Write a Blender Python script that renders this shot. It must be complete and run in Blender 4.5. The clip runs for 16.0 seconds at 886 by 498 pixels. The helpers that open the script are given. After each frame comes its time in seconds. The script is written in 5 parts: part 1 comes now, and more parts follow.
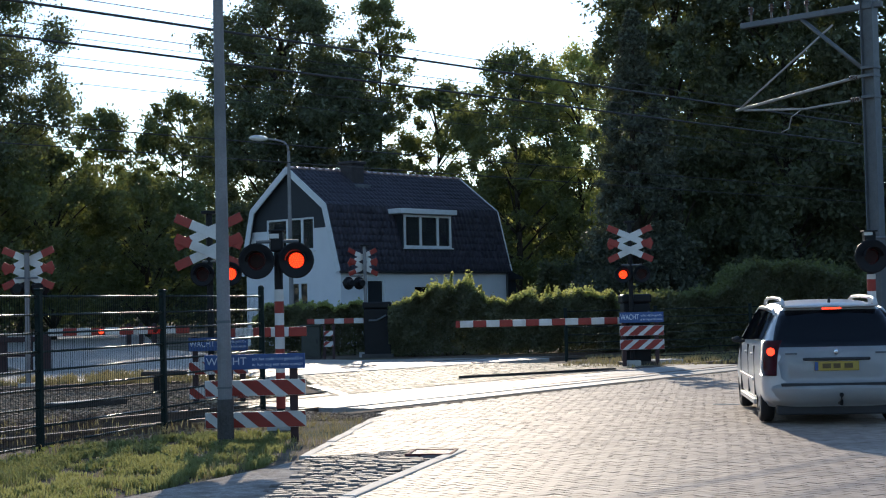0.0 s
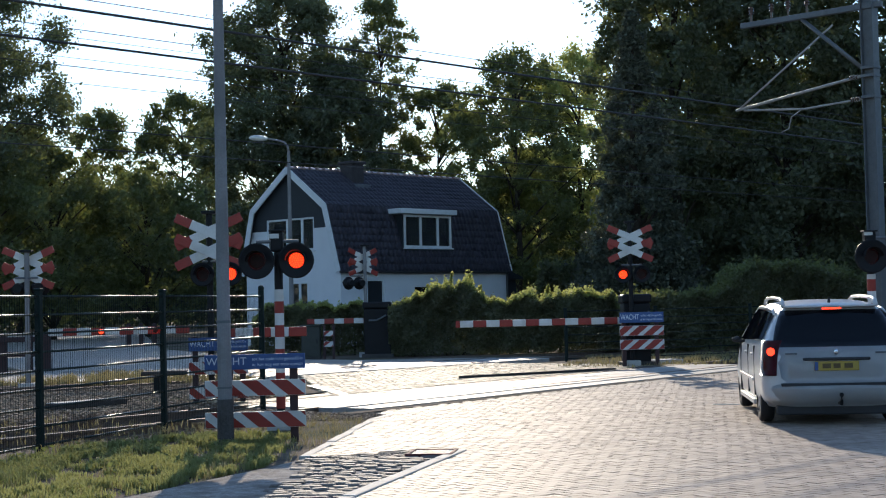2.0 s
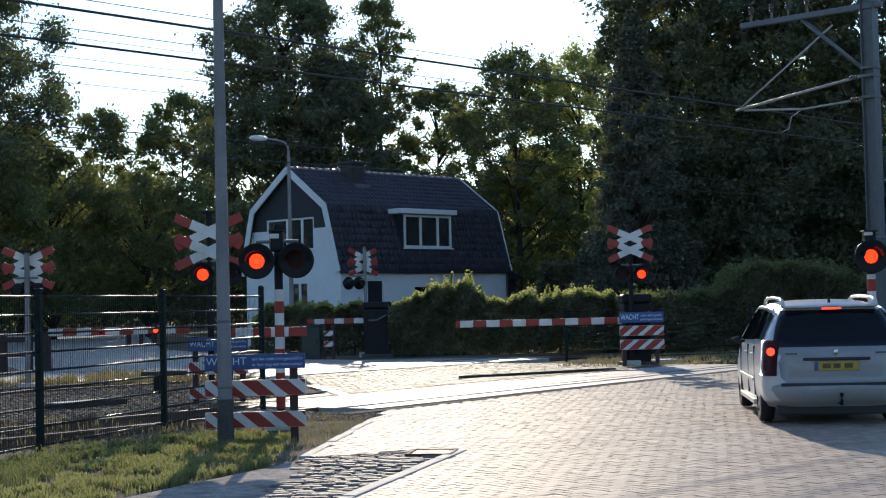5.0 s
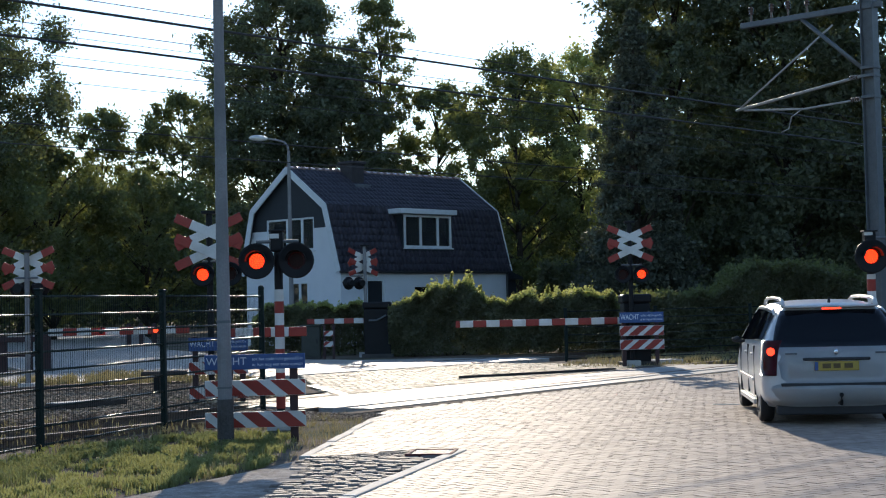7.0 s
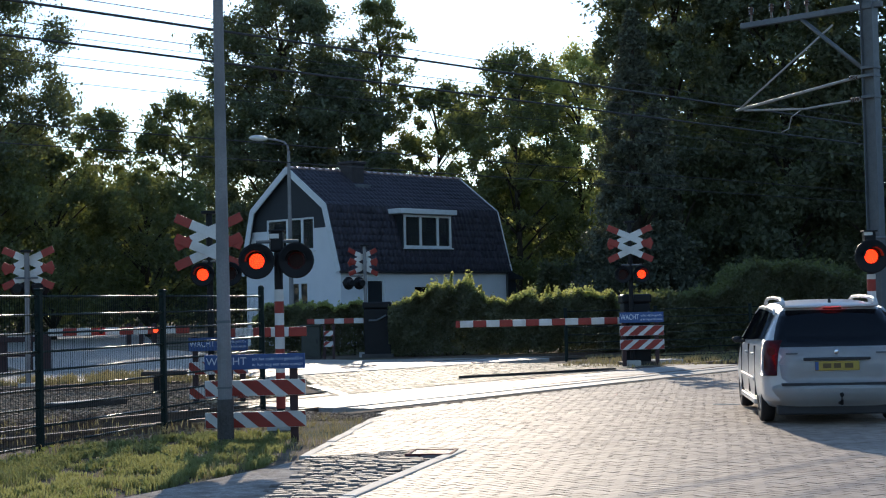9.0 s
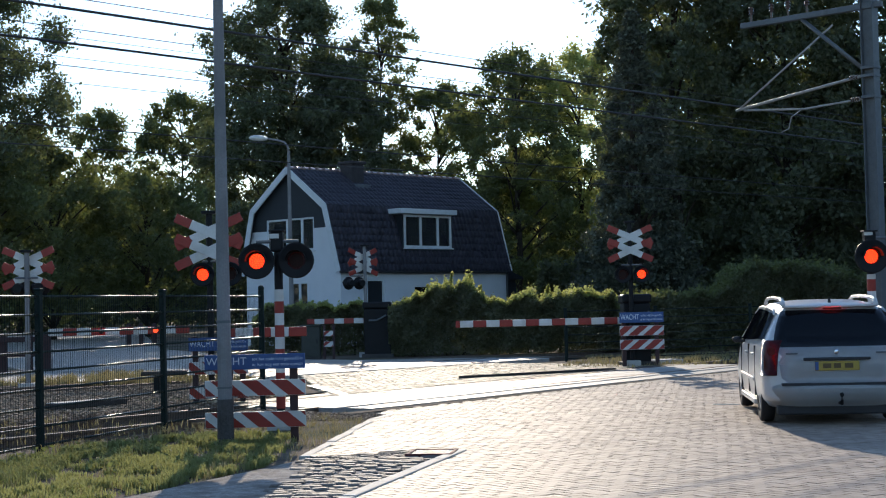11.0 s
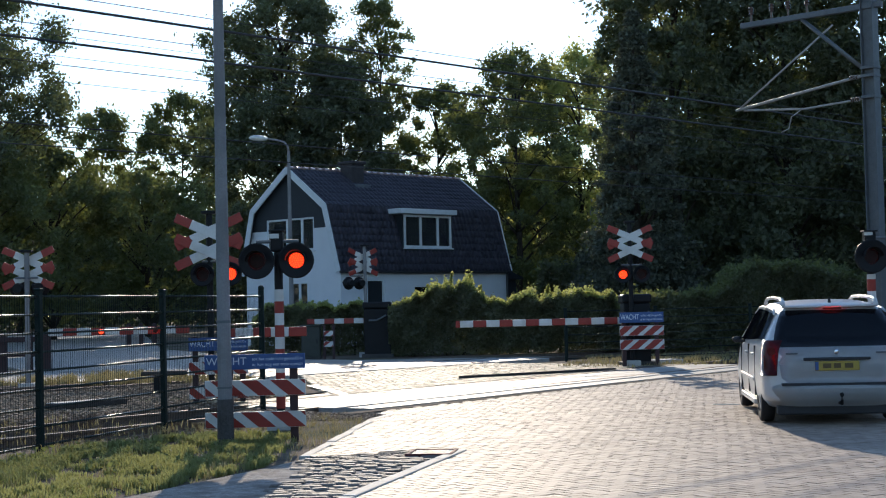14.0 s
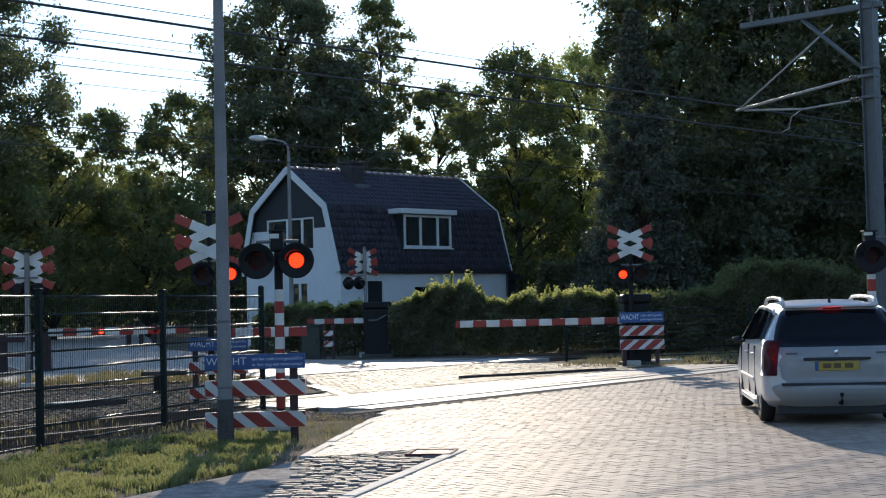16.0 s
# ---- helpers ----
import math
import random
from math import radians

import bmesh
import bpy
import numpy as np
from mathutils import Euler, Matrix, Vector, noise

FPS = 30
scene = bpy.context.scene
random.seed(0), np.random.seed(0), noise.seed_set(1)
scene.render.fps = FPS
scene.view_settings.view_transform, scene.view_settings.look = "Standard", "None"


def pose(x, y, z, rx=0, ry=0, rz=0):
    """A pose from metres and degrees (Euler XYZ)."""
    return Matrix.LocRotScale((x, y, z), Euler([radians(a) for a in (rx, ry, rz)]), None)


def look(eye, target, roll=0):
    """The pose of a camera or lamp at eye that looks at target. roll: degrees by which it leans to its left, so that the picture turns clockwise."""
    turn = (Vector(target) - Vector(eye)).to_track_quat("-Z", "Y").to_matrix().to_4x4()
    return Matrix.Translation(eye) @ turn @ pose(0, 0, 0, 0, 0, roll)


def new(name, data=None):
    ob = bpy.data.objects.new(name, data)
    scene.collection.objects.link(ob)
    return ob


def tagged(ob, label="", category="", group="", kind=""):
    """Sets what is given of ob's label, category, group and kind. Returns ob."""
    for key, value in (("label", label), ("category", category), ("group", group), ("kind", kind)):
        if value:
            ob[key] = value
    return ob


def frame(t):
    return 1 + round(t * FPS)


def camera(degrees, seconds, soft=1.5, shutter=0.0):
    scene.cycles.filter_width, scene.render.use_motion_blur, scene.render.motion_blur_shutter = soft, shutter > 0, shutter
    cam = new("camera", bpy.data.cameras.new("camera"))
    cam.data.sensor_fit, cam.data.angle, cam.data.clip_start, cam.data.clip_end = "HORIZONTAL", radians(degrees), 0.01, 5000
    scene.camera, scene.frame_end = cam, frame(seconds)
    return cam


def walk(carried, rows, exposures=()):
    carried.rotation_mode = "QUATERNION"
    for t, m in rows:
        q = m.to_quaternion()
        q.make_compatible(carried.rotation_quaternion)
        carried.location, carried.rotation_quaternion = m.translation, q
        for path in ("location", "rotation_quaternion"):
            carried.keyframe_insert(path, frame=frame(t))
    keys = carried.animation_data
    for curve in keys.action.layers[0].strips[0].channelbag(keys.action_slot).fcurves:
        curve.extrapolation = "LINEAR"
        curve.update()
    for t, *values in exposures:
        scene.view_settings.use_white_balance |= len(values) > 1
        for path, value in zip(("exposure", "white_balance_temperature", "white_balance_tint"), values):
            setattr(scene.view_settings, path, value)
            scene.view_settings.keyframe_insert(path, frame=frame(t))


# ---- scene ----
cam = camera(32.38, 16.0, soft=1.15)
EYE = (0.0, 0.0, 1.5)
STILL = look(EYE, (0.0, 27.0, 2.5), roll=-1.35)
walk(cam, [(0.0, STILL), (16.0, STILL)], exposures=[(0.0, 0.37, 6400, 11), (16.0, 0.37, 6400, 11)])

# ---- light: low sun ahead of the camera, clear sky ----
SUN = Vector((-0.035, 1.0, 0.332)).normalized()
world = bpy.data.worlds.new("sky")
scene.world = world
world.use_nodes = True
wn = world.node_tree.nodes
sky = wn.new("ShaderNodeTexSky")
sky.sky_type = "NISHITA"
sky.sun_disc = False
sky.sun_elevation = math.asin(SUN.z)
sky.sun_rotation = math.atan2(SUN.x, SUN.y)
sky.dust_density = 0.1
sky.ozone_density = 3.0
world.node_tree.links.new(sky.outputs[0], wn["Background"].inputs[0])
wn["Background"].inputs[1].default_value = 0.165
sun = new("sun", bpy.data.lights.new("sun", "SUN"))
sun.data.energy, sun.data.angle, sun.data.color = 2.9, radians(0.4), (1.0, 0.86, 0.67)
sun.matrix_world = look(SUN * 100, (0, 0, 0))

# ---- materials ----
def mat(name, color, rough=0.7, metal=0.0, vary=0.25, scale=8.0, bump=0.15, fine=60.0, spec=0.5, stain=None, rand=0.0, emit=0.0, island=0.0):
    m = bpy.data.materials.new(name)
    m.use_nodes = True
    nt = m.node_tree
    b = nt.nodes["Principled BSDF"]
    L = nt.links.new
    tc = nt.nodes.new("ShaderNodeTexCoord")
    n1 = nt.nodes.new("ShaderNodeTexNoise")
    n1.inputs["Scale"].default_value, n1.inputs["Detail"].default_value = scale, 4
    n2 = nt.nodes.new("ShaderNodeTexNoise")
    n2.inputs["Scale"].default_value, n2.inputs["Detail"].default_value = fine, 3
    for k in (n1, n2):
        L(tc.outputs["Object"], k.inputs["Vector"])
    add = nt.nodes.new("ShaderNodeMath")
    add.operation = "ADD"
    L(n1.outputs[0], add.inputs[0])
    L(n2.outputs[0], add.inputs[1])
    mr = nt.nodes.new("ShaderNodeMapRange")
    mr.inputs[1].default_value, mr.inputs[2].default_value = 0.6, 1.4
    mr.inputs[3].default_value, mr.inputs[4].default_value = 1 - vary, 1 + vary
    L(add.outputs[0], mr.inputs[0])
    val = mr.outputs[0]
    for amount, src in ((rand, "ShaderNodeObjectInfo"), (island, "ShaderNodeNewGeometry")):
        if amount:
            oi = nt.nodes.new(src)
            r = nt.nodes.new("ShaderNodeMapRange")
            r.inputs[3].default_value, r.inputs[4].default_value = 1 - amount, 1 + amount
            L(oi.outputs["Random" if src == "ShaderNodeObjectInfo" else "Random Per Island"], r.inputs[0])
            mu = nt.nodes.new("ShaderNodeMath")
            mu.operation = "MULTIPLY"
            L(val, mu.inputs[0])
            L(r.outputs[0], mu.inputs[1])
            val = mu.outputs[0]
    mix = nt.nodes.new("ShaderNodeVectorMath")
    mix.operation = "SCALE"
    mix.inputs[0].default_value = color
    L(val, mix.inputs["Scale"])
    out = mix.outputs[0]
    if stain:
        mx = nt.nodes.new("ShaderNodeMix")
        mx.data_type = "RGBA"
        n3 = nt.nodes.new("ShaderNodeTexNoise")
        n3.inputs["Scale"].default_value, n3.inputs["Detail"].default_value = scale * 0.3, 6
        L(tc.outputs["Object"], n3.inputs["Vector"])
        rp = nt.nodes.new("ShaderNodeMapRange")
        rp.inputs[1].default_value, rp.inputs[2].default_value = 0.48, 0.68
        L(n3.outputs[0], rp.inputs[0])
        L(rp.outputs[0], mx.inputs[0])
        L(out, mx.inputs[6])
        mx.inputs[7].default_value = (*stain, 1)
        out = mx.outputs[2]
    L(out, b.inputs["Base Color"])
    b.inputs["Roughness"].default_value, b.inputs["Metallic"].default_value = rough, metal
    b.inputs["Specular IOR Level"].default_value = spec
    if bump:
        bp = nt.nodes.new("ShaderNodeBump")
        bp.inputs["Strength"].default_value, bp.inputs["Distance"].default_value = bump, 0.02
        L(add.outputs[0], bp.inputs["Height"])
        L(bp.outputs[0], b.inputs["Normal"])
    if emit:
        b.inputs["Emission Color"].default_value = (*color, 1)
        b.inputs["Emission Strength"].default_value = emit
    return m


def leaf_mat(name, color, glow, through_light=0.35, rough=0.6):
    m = mat(name, color, rough, vary=0.35, scale=0.4, fine=3.0, bump=0, spec=0.2, island=0.5)
    nt = m.node_tree
    b = nt.nodes["Principled BSDF"]
    tr = nt.nodes.new("ShaderNodeBsdfTranslucent")
    tr.inputs[0].default_value = (*glow, 1)
    mx = nt.nodes.new("ShaderNodeMixShader")
    mx.inputs[0].default_value = through_light
    nt.links.new(b.outputs[0], mx.inputs[1])
    nt.links.new(tr.outputs[0], mx.inputs[2])
    nt.links.new(mx.outputs[0], nt.nodes["Material Output"].inputs[0])
    return m


def glass_mat(name, color, rough=0.03):
    m = bpy.data.materials.new(name)
    m.use_nodes = True
    b = m.node_tree.nodes["Principled BSDF"]
    b.inputs["Base Color"].default_value = (*color, 1)
    b.inputs["Roughness"].default_value = rough
    b.inputs["Transmission Weight"].default_value = 0.85
    b.inputs["Specular IOR Level"].default_value = 0.2
    return m


def glow_mat(name, color, strength):
    m = mat(name, color, 0.4, vary=0.2, scale=20, fine=90, bump=0, emit=strength)
    return m


EARTH = mat("earth", (0.19, 0.15, 0.115), 0.95, vary=0.5, scale=1.2, fine=14, bump=0.8, spec=0.03, stain=(0.06, 0.07, 0.03))
BALLAST = mat("ballast", (0.24, 0.172, 0.115), 1.0, vary=0.6, scale=5, fine=25, bump=1.0, spec=0.02, stain=(0.11, 0.085, 0.055))
STONE = mat("ballast_stone", (0.30, 0.22, 0.155), 0.9, vary=0.3, scale=8, fine=40, bump=0.3, spec=0.15, island=0.5)
BRICK = mat("paving_brick", (0.36, 0.275, 0.215), 0.67, vary=0.22, scale=0.9, fine=45, bump=0.25, spec=0.40, island=0.22, rand=0.0)
BRICK_ONE = mat("paving_brick_single", (0.36, 0.275, 0.215), 0.67, vary=0.22, scale=0.9, fine=45, bump=0.25, spec=0.40, rand=0.22)
JOINT = mat("joint_sand", (0.29, 0.25, 0.21), 0.95, vary=0.4, scale=6, fine=60, bump=0.4, spec=0.1)
COBBLE = mat("cobble_stone", (0.20, 0.165, 0.14), 0.68, vary=0.35, scale=6, fine=40, bump=0.5, spec=0.22, island=0.45)
COBBLE_ONE = mat("cobble_stone_single", (0.20, 0.165, 0.14), 0.68, vary=0.35, scale=6, fine=40, bump=0.5, spec=0.22, rand=0.45)
SAND = mat("sandy_pavement", (0.36, 0.315, 0.275), 0.9, vary=0.55, scale=7, fine=30, bump=1.0, spec=0.15, stain=(0.20, 0.165, 0.135))
KERB = mat("kerb_concrete", (0.46, 0.44, 0.40), 0.75, vary=0.2, scale=4, fine=60, bump=0.2)
ASPHALT = mat("asphalt", (0.28, 0.245, 0.20), 0.56, vary=0.35, scale=0.6, fine=70, bump=0.4, spec=0.5, stain=(0.28, 0.25, 0.20))
CROSSING = mat("crossing_paving", (0.42, 0.335, 0.225), 0.66, vary=0.35, scale=2, fine=30, bump=0.4, spec=0.24, island=0.3, stain=(0.2, 0.16, 0.11))
PANEL = mat("concrete_panel", (0.36, 0.34, 0.31), 0.62, vary=0.2, scale=3, fine=40, bump=0.15, spec=0.5, rand=0.12)
STEEL_RAIL = mat("rail_steel", (0.20, 0.15, 0.12), 0.5, metal=0.6, vary=0.3, scale=6, fine=60, bump=0.1)
RUBBER_PANEL = mat("rubber_crossing_panel", (0.05, 0.045, 0.04), 0.8, vary=0.3, scale=4, fine=40, bump=0.3, spec=0.2)
RUST = mat("rusty_steel", (0.13, 0.045, 0.04), 0.8, metal=0.2, vary=0.4, scale=6, fine=50, bump=0.3)
SLEEPER = mat("sleeper_wood", (0.07, 0.055, 0.045), 0.9, vary=0.4, scale=6, fine=50, bump=0.5)
GALV = mat("galvanised_steel", (0.13, 0.142, 0.15), 0.55, metal=0.3, vary=0.2, scale=5, fine=40, bump=0.08)
TUBE = mat("bright_galvanised_tube", (0.34, 0.33, 0.31), 0.5, metal=0.2, vary=0.25, scale=6, fine=50, bump=0.08)
PLATE_INK = mat("dark_plate_ink", (0.10, 0.065, 0.02), 0.6, vary=0.2, bump=0)
GREY_PAINT = mat("grey_paint", (0.23, 0.225, 0.225), 0.6, vary=0.2, scale=3, fine=50, bump=0.06, spec=0.3, stain=(0.13, 0.13, 0.13))
FOOT_PAINT = mat("weathered_foot", (0.085, 0.078, 0.072), 0.8, vary=0.4, scale=5, fine=50, bump=0.1, spec=0.2, stain=(0.05, 0.05, 0.048))
DARK_METAL = mat("black_painted_metal", (0.006, 0.0065, 0.008), 0.55, vary=0.3, scale=8, fine=60, bump=0.08, spec=0.25)
FENCE_GREEN = mat("dark_green_coating", (0.010, 0.020, 0.018), 0.6, vary=0.25, scale=8, fine=60, bump=0.05, spec=0.15)
FENCE_BAR = mat("glossy_green_coating", (0.020, 0.030, 0.022), 0.30, vary=0.25, scale=8, fine=60, bump=0.05, spec=0.5)
RED_PAINT = mat("red_reflective_paint", (0.27, 0.024, 0.013), 0.5, vary=0.15, scale=7, fine=60, bump=0.05)
WHITE_PAINT = mat("white_reflective_paint", (0.62, 0.62, 0.59), 0.45, vary=0.1, scale=7, fine=60, bump=0.05, stain=(0.50, 0.49, 0.45))
BLUE_PAINT = mat("blue_sign_paint", (0.028, 0.08, 0.23), 0.45, vary=0.12, scale=7, fine=60, bump=0.03)
SIGN_WHITE = mat("white_sign_lettering", (0.62, 0.68, 0.76), 0.45, vary=0.08, bump=0)
STAIN_WOOD = mat("dark_stained_wood", (0.045, 0.02, 0.02), 0.7, vary=0.3, scale=8, fine=60, bump=0.3)
LENS_OFF = mat("dark_red_lens", (0.018, 0.004, 0.003), 0.4, vary=0.3, scale=30, fine=90, bump=0.05, spec=0.15)
LAMP_ON = glow_mat("red_lamp_light", (1.0, 0.06, 0.006), 2.4)
WHITE_WALL = mat("white_render", (0.64, 0.655, 0.67), 0.85, vary=0.06, scale=1.5, fine=30, bump=0.15, stain=(0.55, 0.565, 0.575))
DARK_CLAD = mat("dark_timber_cladding", (0.010, 0.014, 0.018), 0.6, vary=0.25, scale=4, fine=40, bump=0.2)
TILE = mat("dark_roof_tile", (0.050, 0.047, 0.062), 0.5, vary=0.3, scale=2, fine=30, bump=0.2, spec=0.3, island=0.3)
TILE_ONE = mat("dark_roof_tile_single", (0.050, 0.047, 0.062), 0.5, vary=0.3, scale=2, fine=30, bump=0.2, spec=0.3, rand=0.3)
RIDGE = mat("glazed_ridge_tile", (0.30, 0.20, 0.17), 0.19, vary=0.25, scale=6, fine=40, bump=0.05, spec=0.9, rand=0.2)
OLIVE = mat("olive_cabinet_paint", (0.045, 0.05, 0.042), 0.6, vary=0.2, scale=5, fine=50, bump=0.08, spec=0.3)
TRIM = mat("white_painted_trim", (0.62, 0.64, 0.64), 0.6, vary=0.1, scale=5, fine=40, bump=0.08)
CHIMNEY = mat("chimney_brick", (0.045, 0.04, 0.042), 0.85, vary=0.35, scale=6, fine=30, bump=0.5)
PANE = glass_mat("window_glass", (0.14, 0.155, 0.16))
ROOM = mat("dark_room", (0.03, 0.03, 0.032), 0.9, vary=0.2, scale=2, bump=0)
CURTAIN = mat("pale_curtain", (0.5, 0.5, 0.48), 0.9, vary=0.2, scale=6, fine=40, bump=0.2)
BARK = mat("bark", (0.055, 0.045, 0.035), 0.95, vary=0.5, scale=4, fine=20, bump=0.8, spec=0.1)
WIRE = mat("wire", (0.035, 0.034, 0.034), 0.6, metal=0.2, vary=0.15, bump=0)
PORCELAIN = mat("brown_insulator", (0.10, 0.05, 0.03), 0.2, vary=0.2, bump=0.05)
CAR_PAINT = mat("silver_white_car_paint", (0.60, 0.595, 0.58), 0.30, metal=0.1, vary=0.04, scale=3, fine=200, bump=0.0, spec=0.6, stain=(0.46, 0.47, 0.48))
CAR_GLASS = mat("tinted_car_glass", (0.008, 0.010, 0.014), 0.05, vary=0.1, bump=0, spec=0.7)
RUBBER = mat("tyre_rubber", (0.016, 0.016, 0.017), 0.8, vary=0.3, scale=8, fine=60, bump=0.2)
PLASTIC = mat("black_plastic", (0.02, 0.02, 0.022), 0.6, vary=0.25, scale=8, fine=70, bump=0.1)
ALLOY = mat("alloy_rim", (0.35, 0.36, 0.38), 0.35, metal=0.8, vary=0.15, bump=0.05)
TAIL_RED = mat("tail_lamp_red", (0.10, 0.008, 0.010), 0.15, vary=0.15, bump=0.02)
PLATE_YELLOW = mat("yellow_plate", (0.38, 0.265, 0.04), 0.5, vary=0.08, bump=0.02)
CHROME = mat("chrome", (0.6, 0.6, 0.62), 0.12, metal=1.0, vary=0.05, bump=0)
GRASS = leaf_mat("grass_blades", (0.15, 0.16, 0.07), (0.43, 0.44, 0.16), 0.5, 0.6)
DRY_GRASS = leaf_mat("dry_grass_blades", (0.28, 0.23, 0.12), (0.42, 0.36, 0.17), 0.35, 0.6)
LEAF_DARK = leaf_mat("leaf_dark", (0.105, 0.120, 0.082), (0.19, 0.22, 0.07), 0.38)
LEAF_FIR = leaf_mat("needle_green", (0.088, 0.098, 0.072), (0.12, 0.14, 0.07), 0.2)
LEAF_MID = leaf_mat("leaf_mid", (0.105, 0.120, 0.066), (0.28, 0.31, 0.08), 0.42)
LEAF_HEDGE = leaf_mat("leaf_hedge", (0.115, 0.118, 0.078), (0.26, 0.28, 0.08), 0.4)
# pale young leaf, brightened so that its colour also carries sun on foliage
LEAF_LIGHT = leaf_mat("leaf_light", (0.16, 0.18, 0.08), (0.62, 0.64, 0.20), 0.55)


# ---- building tools ----
def part(name, bm, material, parent=None, label="", smooth=False):
    me = bpy.data.meshes.new(name)
    bm.to_mesh(me)
    bm.free()
    if smooth:
        me.polygons.foreach_set("use_smooth", [True] * len(me.polygons))
    me.materials.append(material)
    ob = new(name, me)
    ob.parent = parent
    if label:
        tagged(ob, label)
    return ob


def empty(name, m, label, category, group="", kind=""):
    ob = new(name)
    ob.empty_display_size = 0.2
    ob.matrix_world = m
    return tagged(ob, label, category, group, kind)


def box(bm, x0, x1, y0, y1, z0, z1, bevel=0.0, m=None):
    r = bmesh.ops.create_cube(bm, size=1.0)
    mm = Matrix.LocRotScale(((x0 + x1) / 2, (y0 + y1) / 2, (z0 + z1) / 2), None, (abs(x1 - x0), abs(y1 - y0), abs(z1 - z0)))
    bmesh.ops.transform(bm, matrix=(m @ mm if m else mm), verts=r["verts"])
    if bevel:
        edges = list({e for v in r["verts"] for e in v.link_edges})
        bmesh.ops.bevel(bm, geom=edges, offset=bevel, segments=2, affect="EDGES", profile=0.5)
    return bm


def cyl(bm, a, b, r0, r1=None, seg=16):
    a, b = Vector(a), Vector(b)
    d = b - a
    rot = d.to_track_quat("Z", "Y").to_matrix().to_4x4()
    bmesh.ops.create_cone(bm, cap_ends=True, segments=seg, radius1=r0, radius2=r0 if r1 is None else r1, depth=d.length,
                          matrix=Matrix.Translation((a + b) / 2) @ rot)
    return bm


def tube(bm, pts, radii, seg=8):
    pts = [Vector(p) for p in pts]
    if not isinstance(radii, (list, tuple)):
        radii = [radii] * len(pts)
    rings = []
    for i, p in enumerate(pts):
        d = (pts[min(i + 1, len(pts) - 1)] - pts[max(i - 1, 0)]).normalized()
        q = d.to_track_quat("Z", "Y")
        rings.append([bm.verts.new(p + q @ Vector((math.cos(k * math.tau / seg), math.sin(k * math.tau / seg), 0)) * radii[i]) for k in range(seg)])
    for a, b in zip(rings, rings[1:]):
        for k in range(seg):
            bm.faces.new((a[k], a[(k + 1) % seg], b[(k + 1) % seg], b[k]))
    bm.faces.new(rings[0][::-1])
    bm.faces.new(rings[-1])
    return bm


def prism(bm, poly, m, depth):
    """A flat outline in the local x-z plane of m, pushed depth along its y."""
    a = [bm.verts.new(m @ Vector((x, 0, z))) for x, z in poly]
    b = [bm.verts.new(m @ Vector((x, depth, z))) for x, z in poly]
    bm.faces.new(a)
    bm.faces.new(b[::-1])
    n = len(poly)
    for k in range(n):
        bm.faces.new((a[k], b[k], b[(k + 1) % n], a[(k + 1) % n]))
    bmesh.ops.recalc_face_normals(bm, faces=bm.faces[:])
    return bm


def slab(bm, poly, z0, z1):
    a = [bm.verts.new((x, y, z0)) for x, y in poly]
    b = [bm.verts.new((x, y, z1)) for x, y in poly]
    bm.faces.new(a[::-1])
    bm.faces.new(b)
    n = len(poly)
    for k in range(n):
        bm.faces.new((a[k], a[(k + 1) % n], b[(k + 1) % n], b[k]))
    bmesh.ops.recalc_face_normals(bm, faces=bm.faces[:])
    return bm


def raw(name, verts, quads, material, parent=None, label="", smooth=False):
    """One mesh object from numpy arrays of corners and four-cornered faces."""
    me = bpy.data.meshes.new(name)
    verts, quads = np.asarray(verts, np.float32), np.asarray(quads, np.int32)
    me.vertices.add(len(verts))
    me.vertices.foreach_set("co", verts.ravel())
    me.loops.add(quads.size)
    me.loops.foreach_set("vertex_index", quads.ravel())
    me.polygons.add(len(quads))
    me.polygons.foreach_set("loop_start", np.arange(0, quads.size, 4, dtype=np.int32))
    me.update(calc_edges=True)
    me.validate()
    me.polygons.foreach_set("use_smooth", [smooth] * len(me.polygons))
    me.materials.append(material)
    ob = new(name, me)
    ob.parent = parent
    if label:
        tagged(ob, label)
    return ob


def inside(x, y, poly):
    hit, j = False, len(poly) - 1
    for i in range(len(poly)):
        (xi, yi), (xj, yj) = poly[i], poly[j]
        if (yi > y) != (yj > y) and x < (xj - xi) * (y - yi) / (yj - yi) + xi:
            hit = not hit
        j = i
    return hit


def leaf_cloud(rng, centres, size, spread=0.5):
    """Rhombic leaves at the given centres, each turned at random."""
    n = len(centres)
    a = rng.normal(size=(n, 3))
    a /= np.linalg.norm(a, axis=1)[:, None]
    b = np.cross(a, rng.normal(size=(n, 3)))
    b /= np.linalg.norm(b, axis=1)[:, None]
    s = size * (1 + spread * rng.uniform(-1, 1, size=(n, 1)))
    v = np.stack([centres + a * s, centres + b * s * 0.55, centres - a * s, centres - b * s * 0.55], 1).reshape(-1, 3)
    q = np.arange(4 * n).reshape(-1, 4)
    return v, q


# ---- ground, road and tracks ----
TRACK = radians(53)
U1, N1 = Vector((math.cos(TRACK), math.sin(TRACK), 0)), Vector((-math.sin(TRACK), math.cos(TRACK), 0))
U2, N2 = Vector((math.cos(radians(47)), math.sin(radians(47)), 0)), Vector((-math.sin(radians(47)), math.cos(radians(47)), 0))

bm = bmesh.new()
bmesh.ops.create_grid(bm, x_segments=60, y_segments=60, size=1500, matrix=Matrix.Translation((0, 0, -0.2)))
tagged(part("ground", bm, EARTH), "bare brown earth with sparse weeds", "ground", kind="structure")


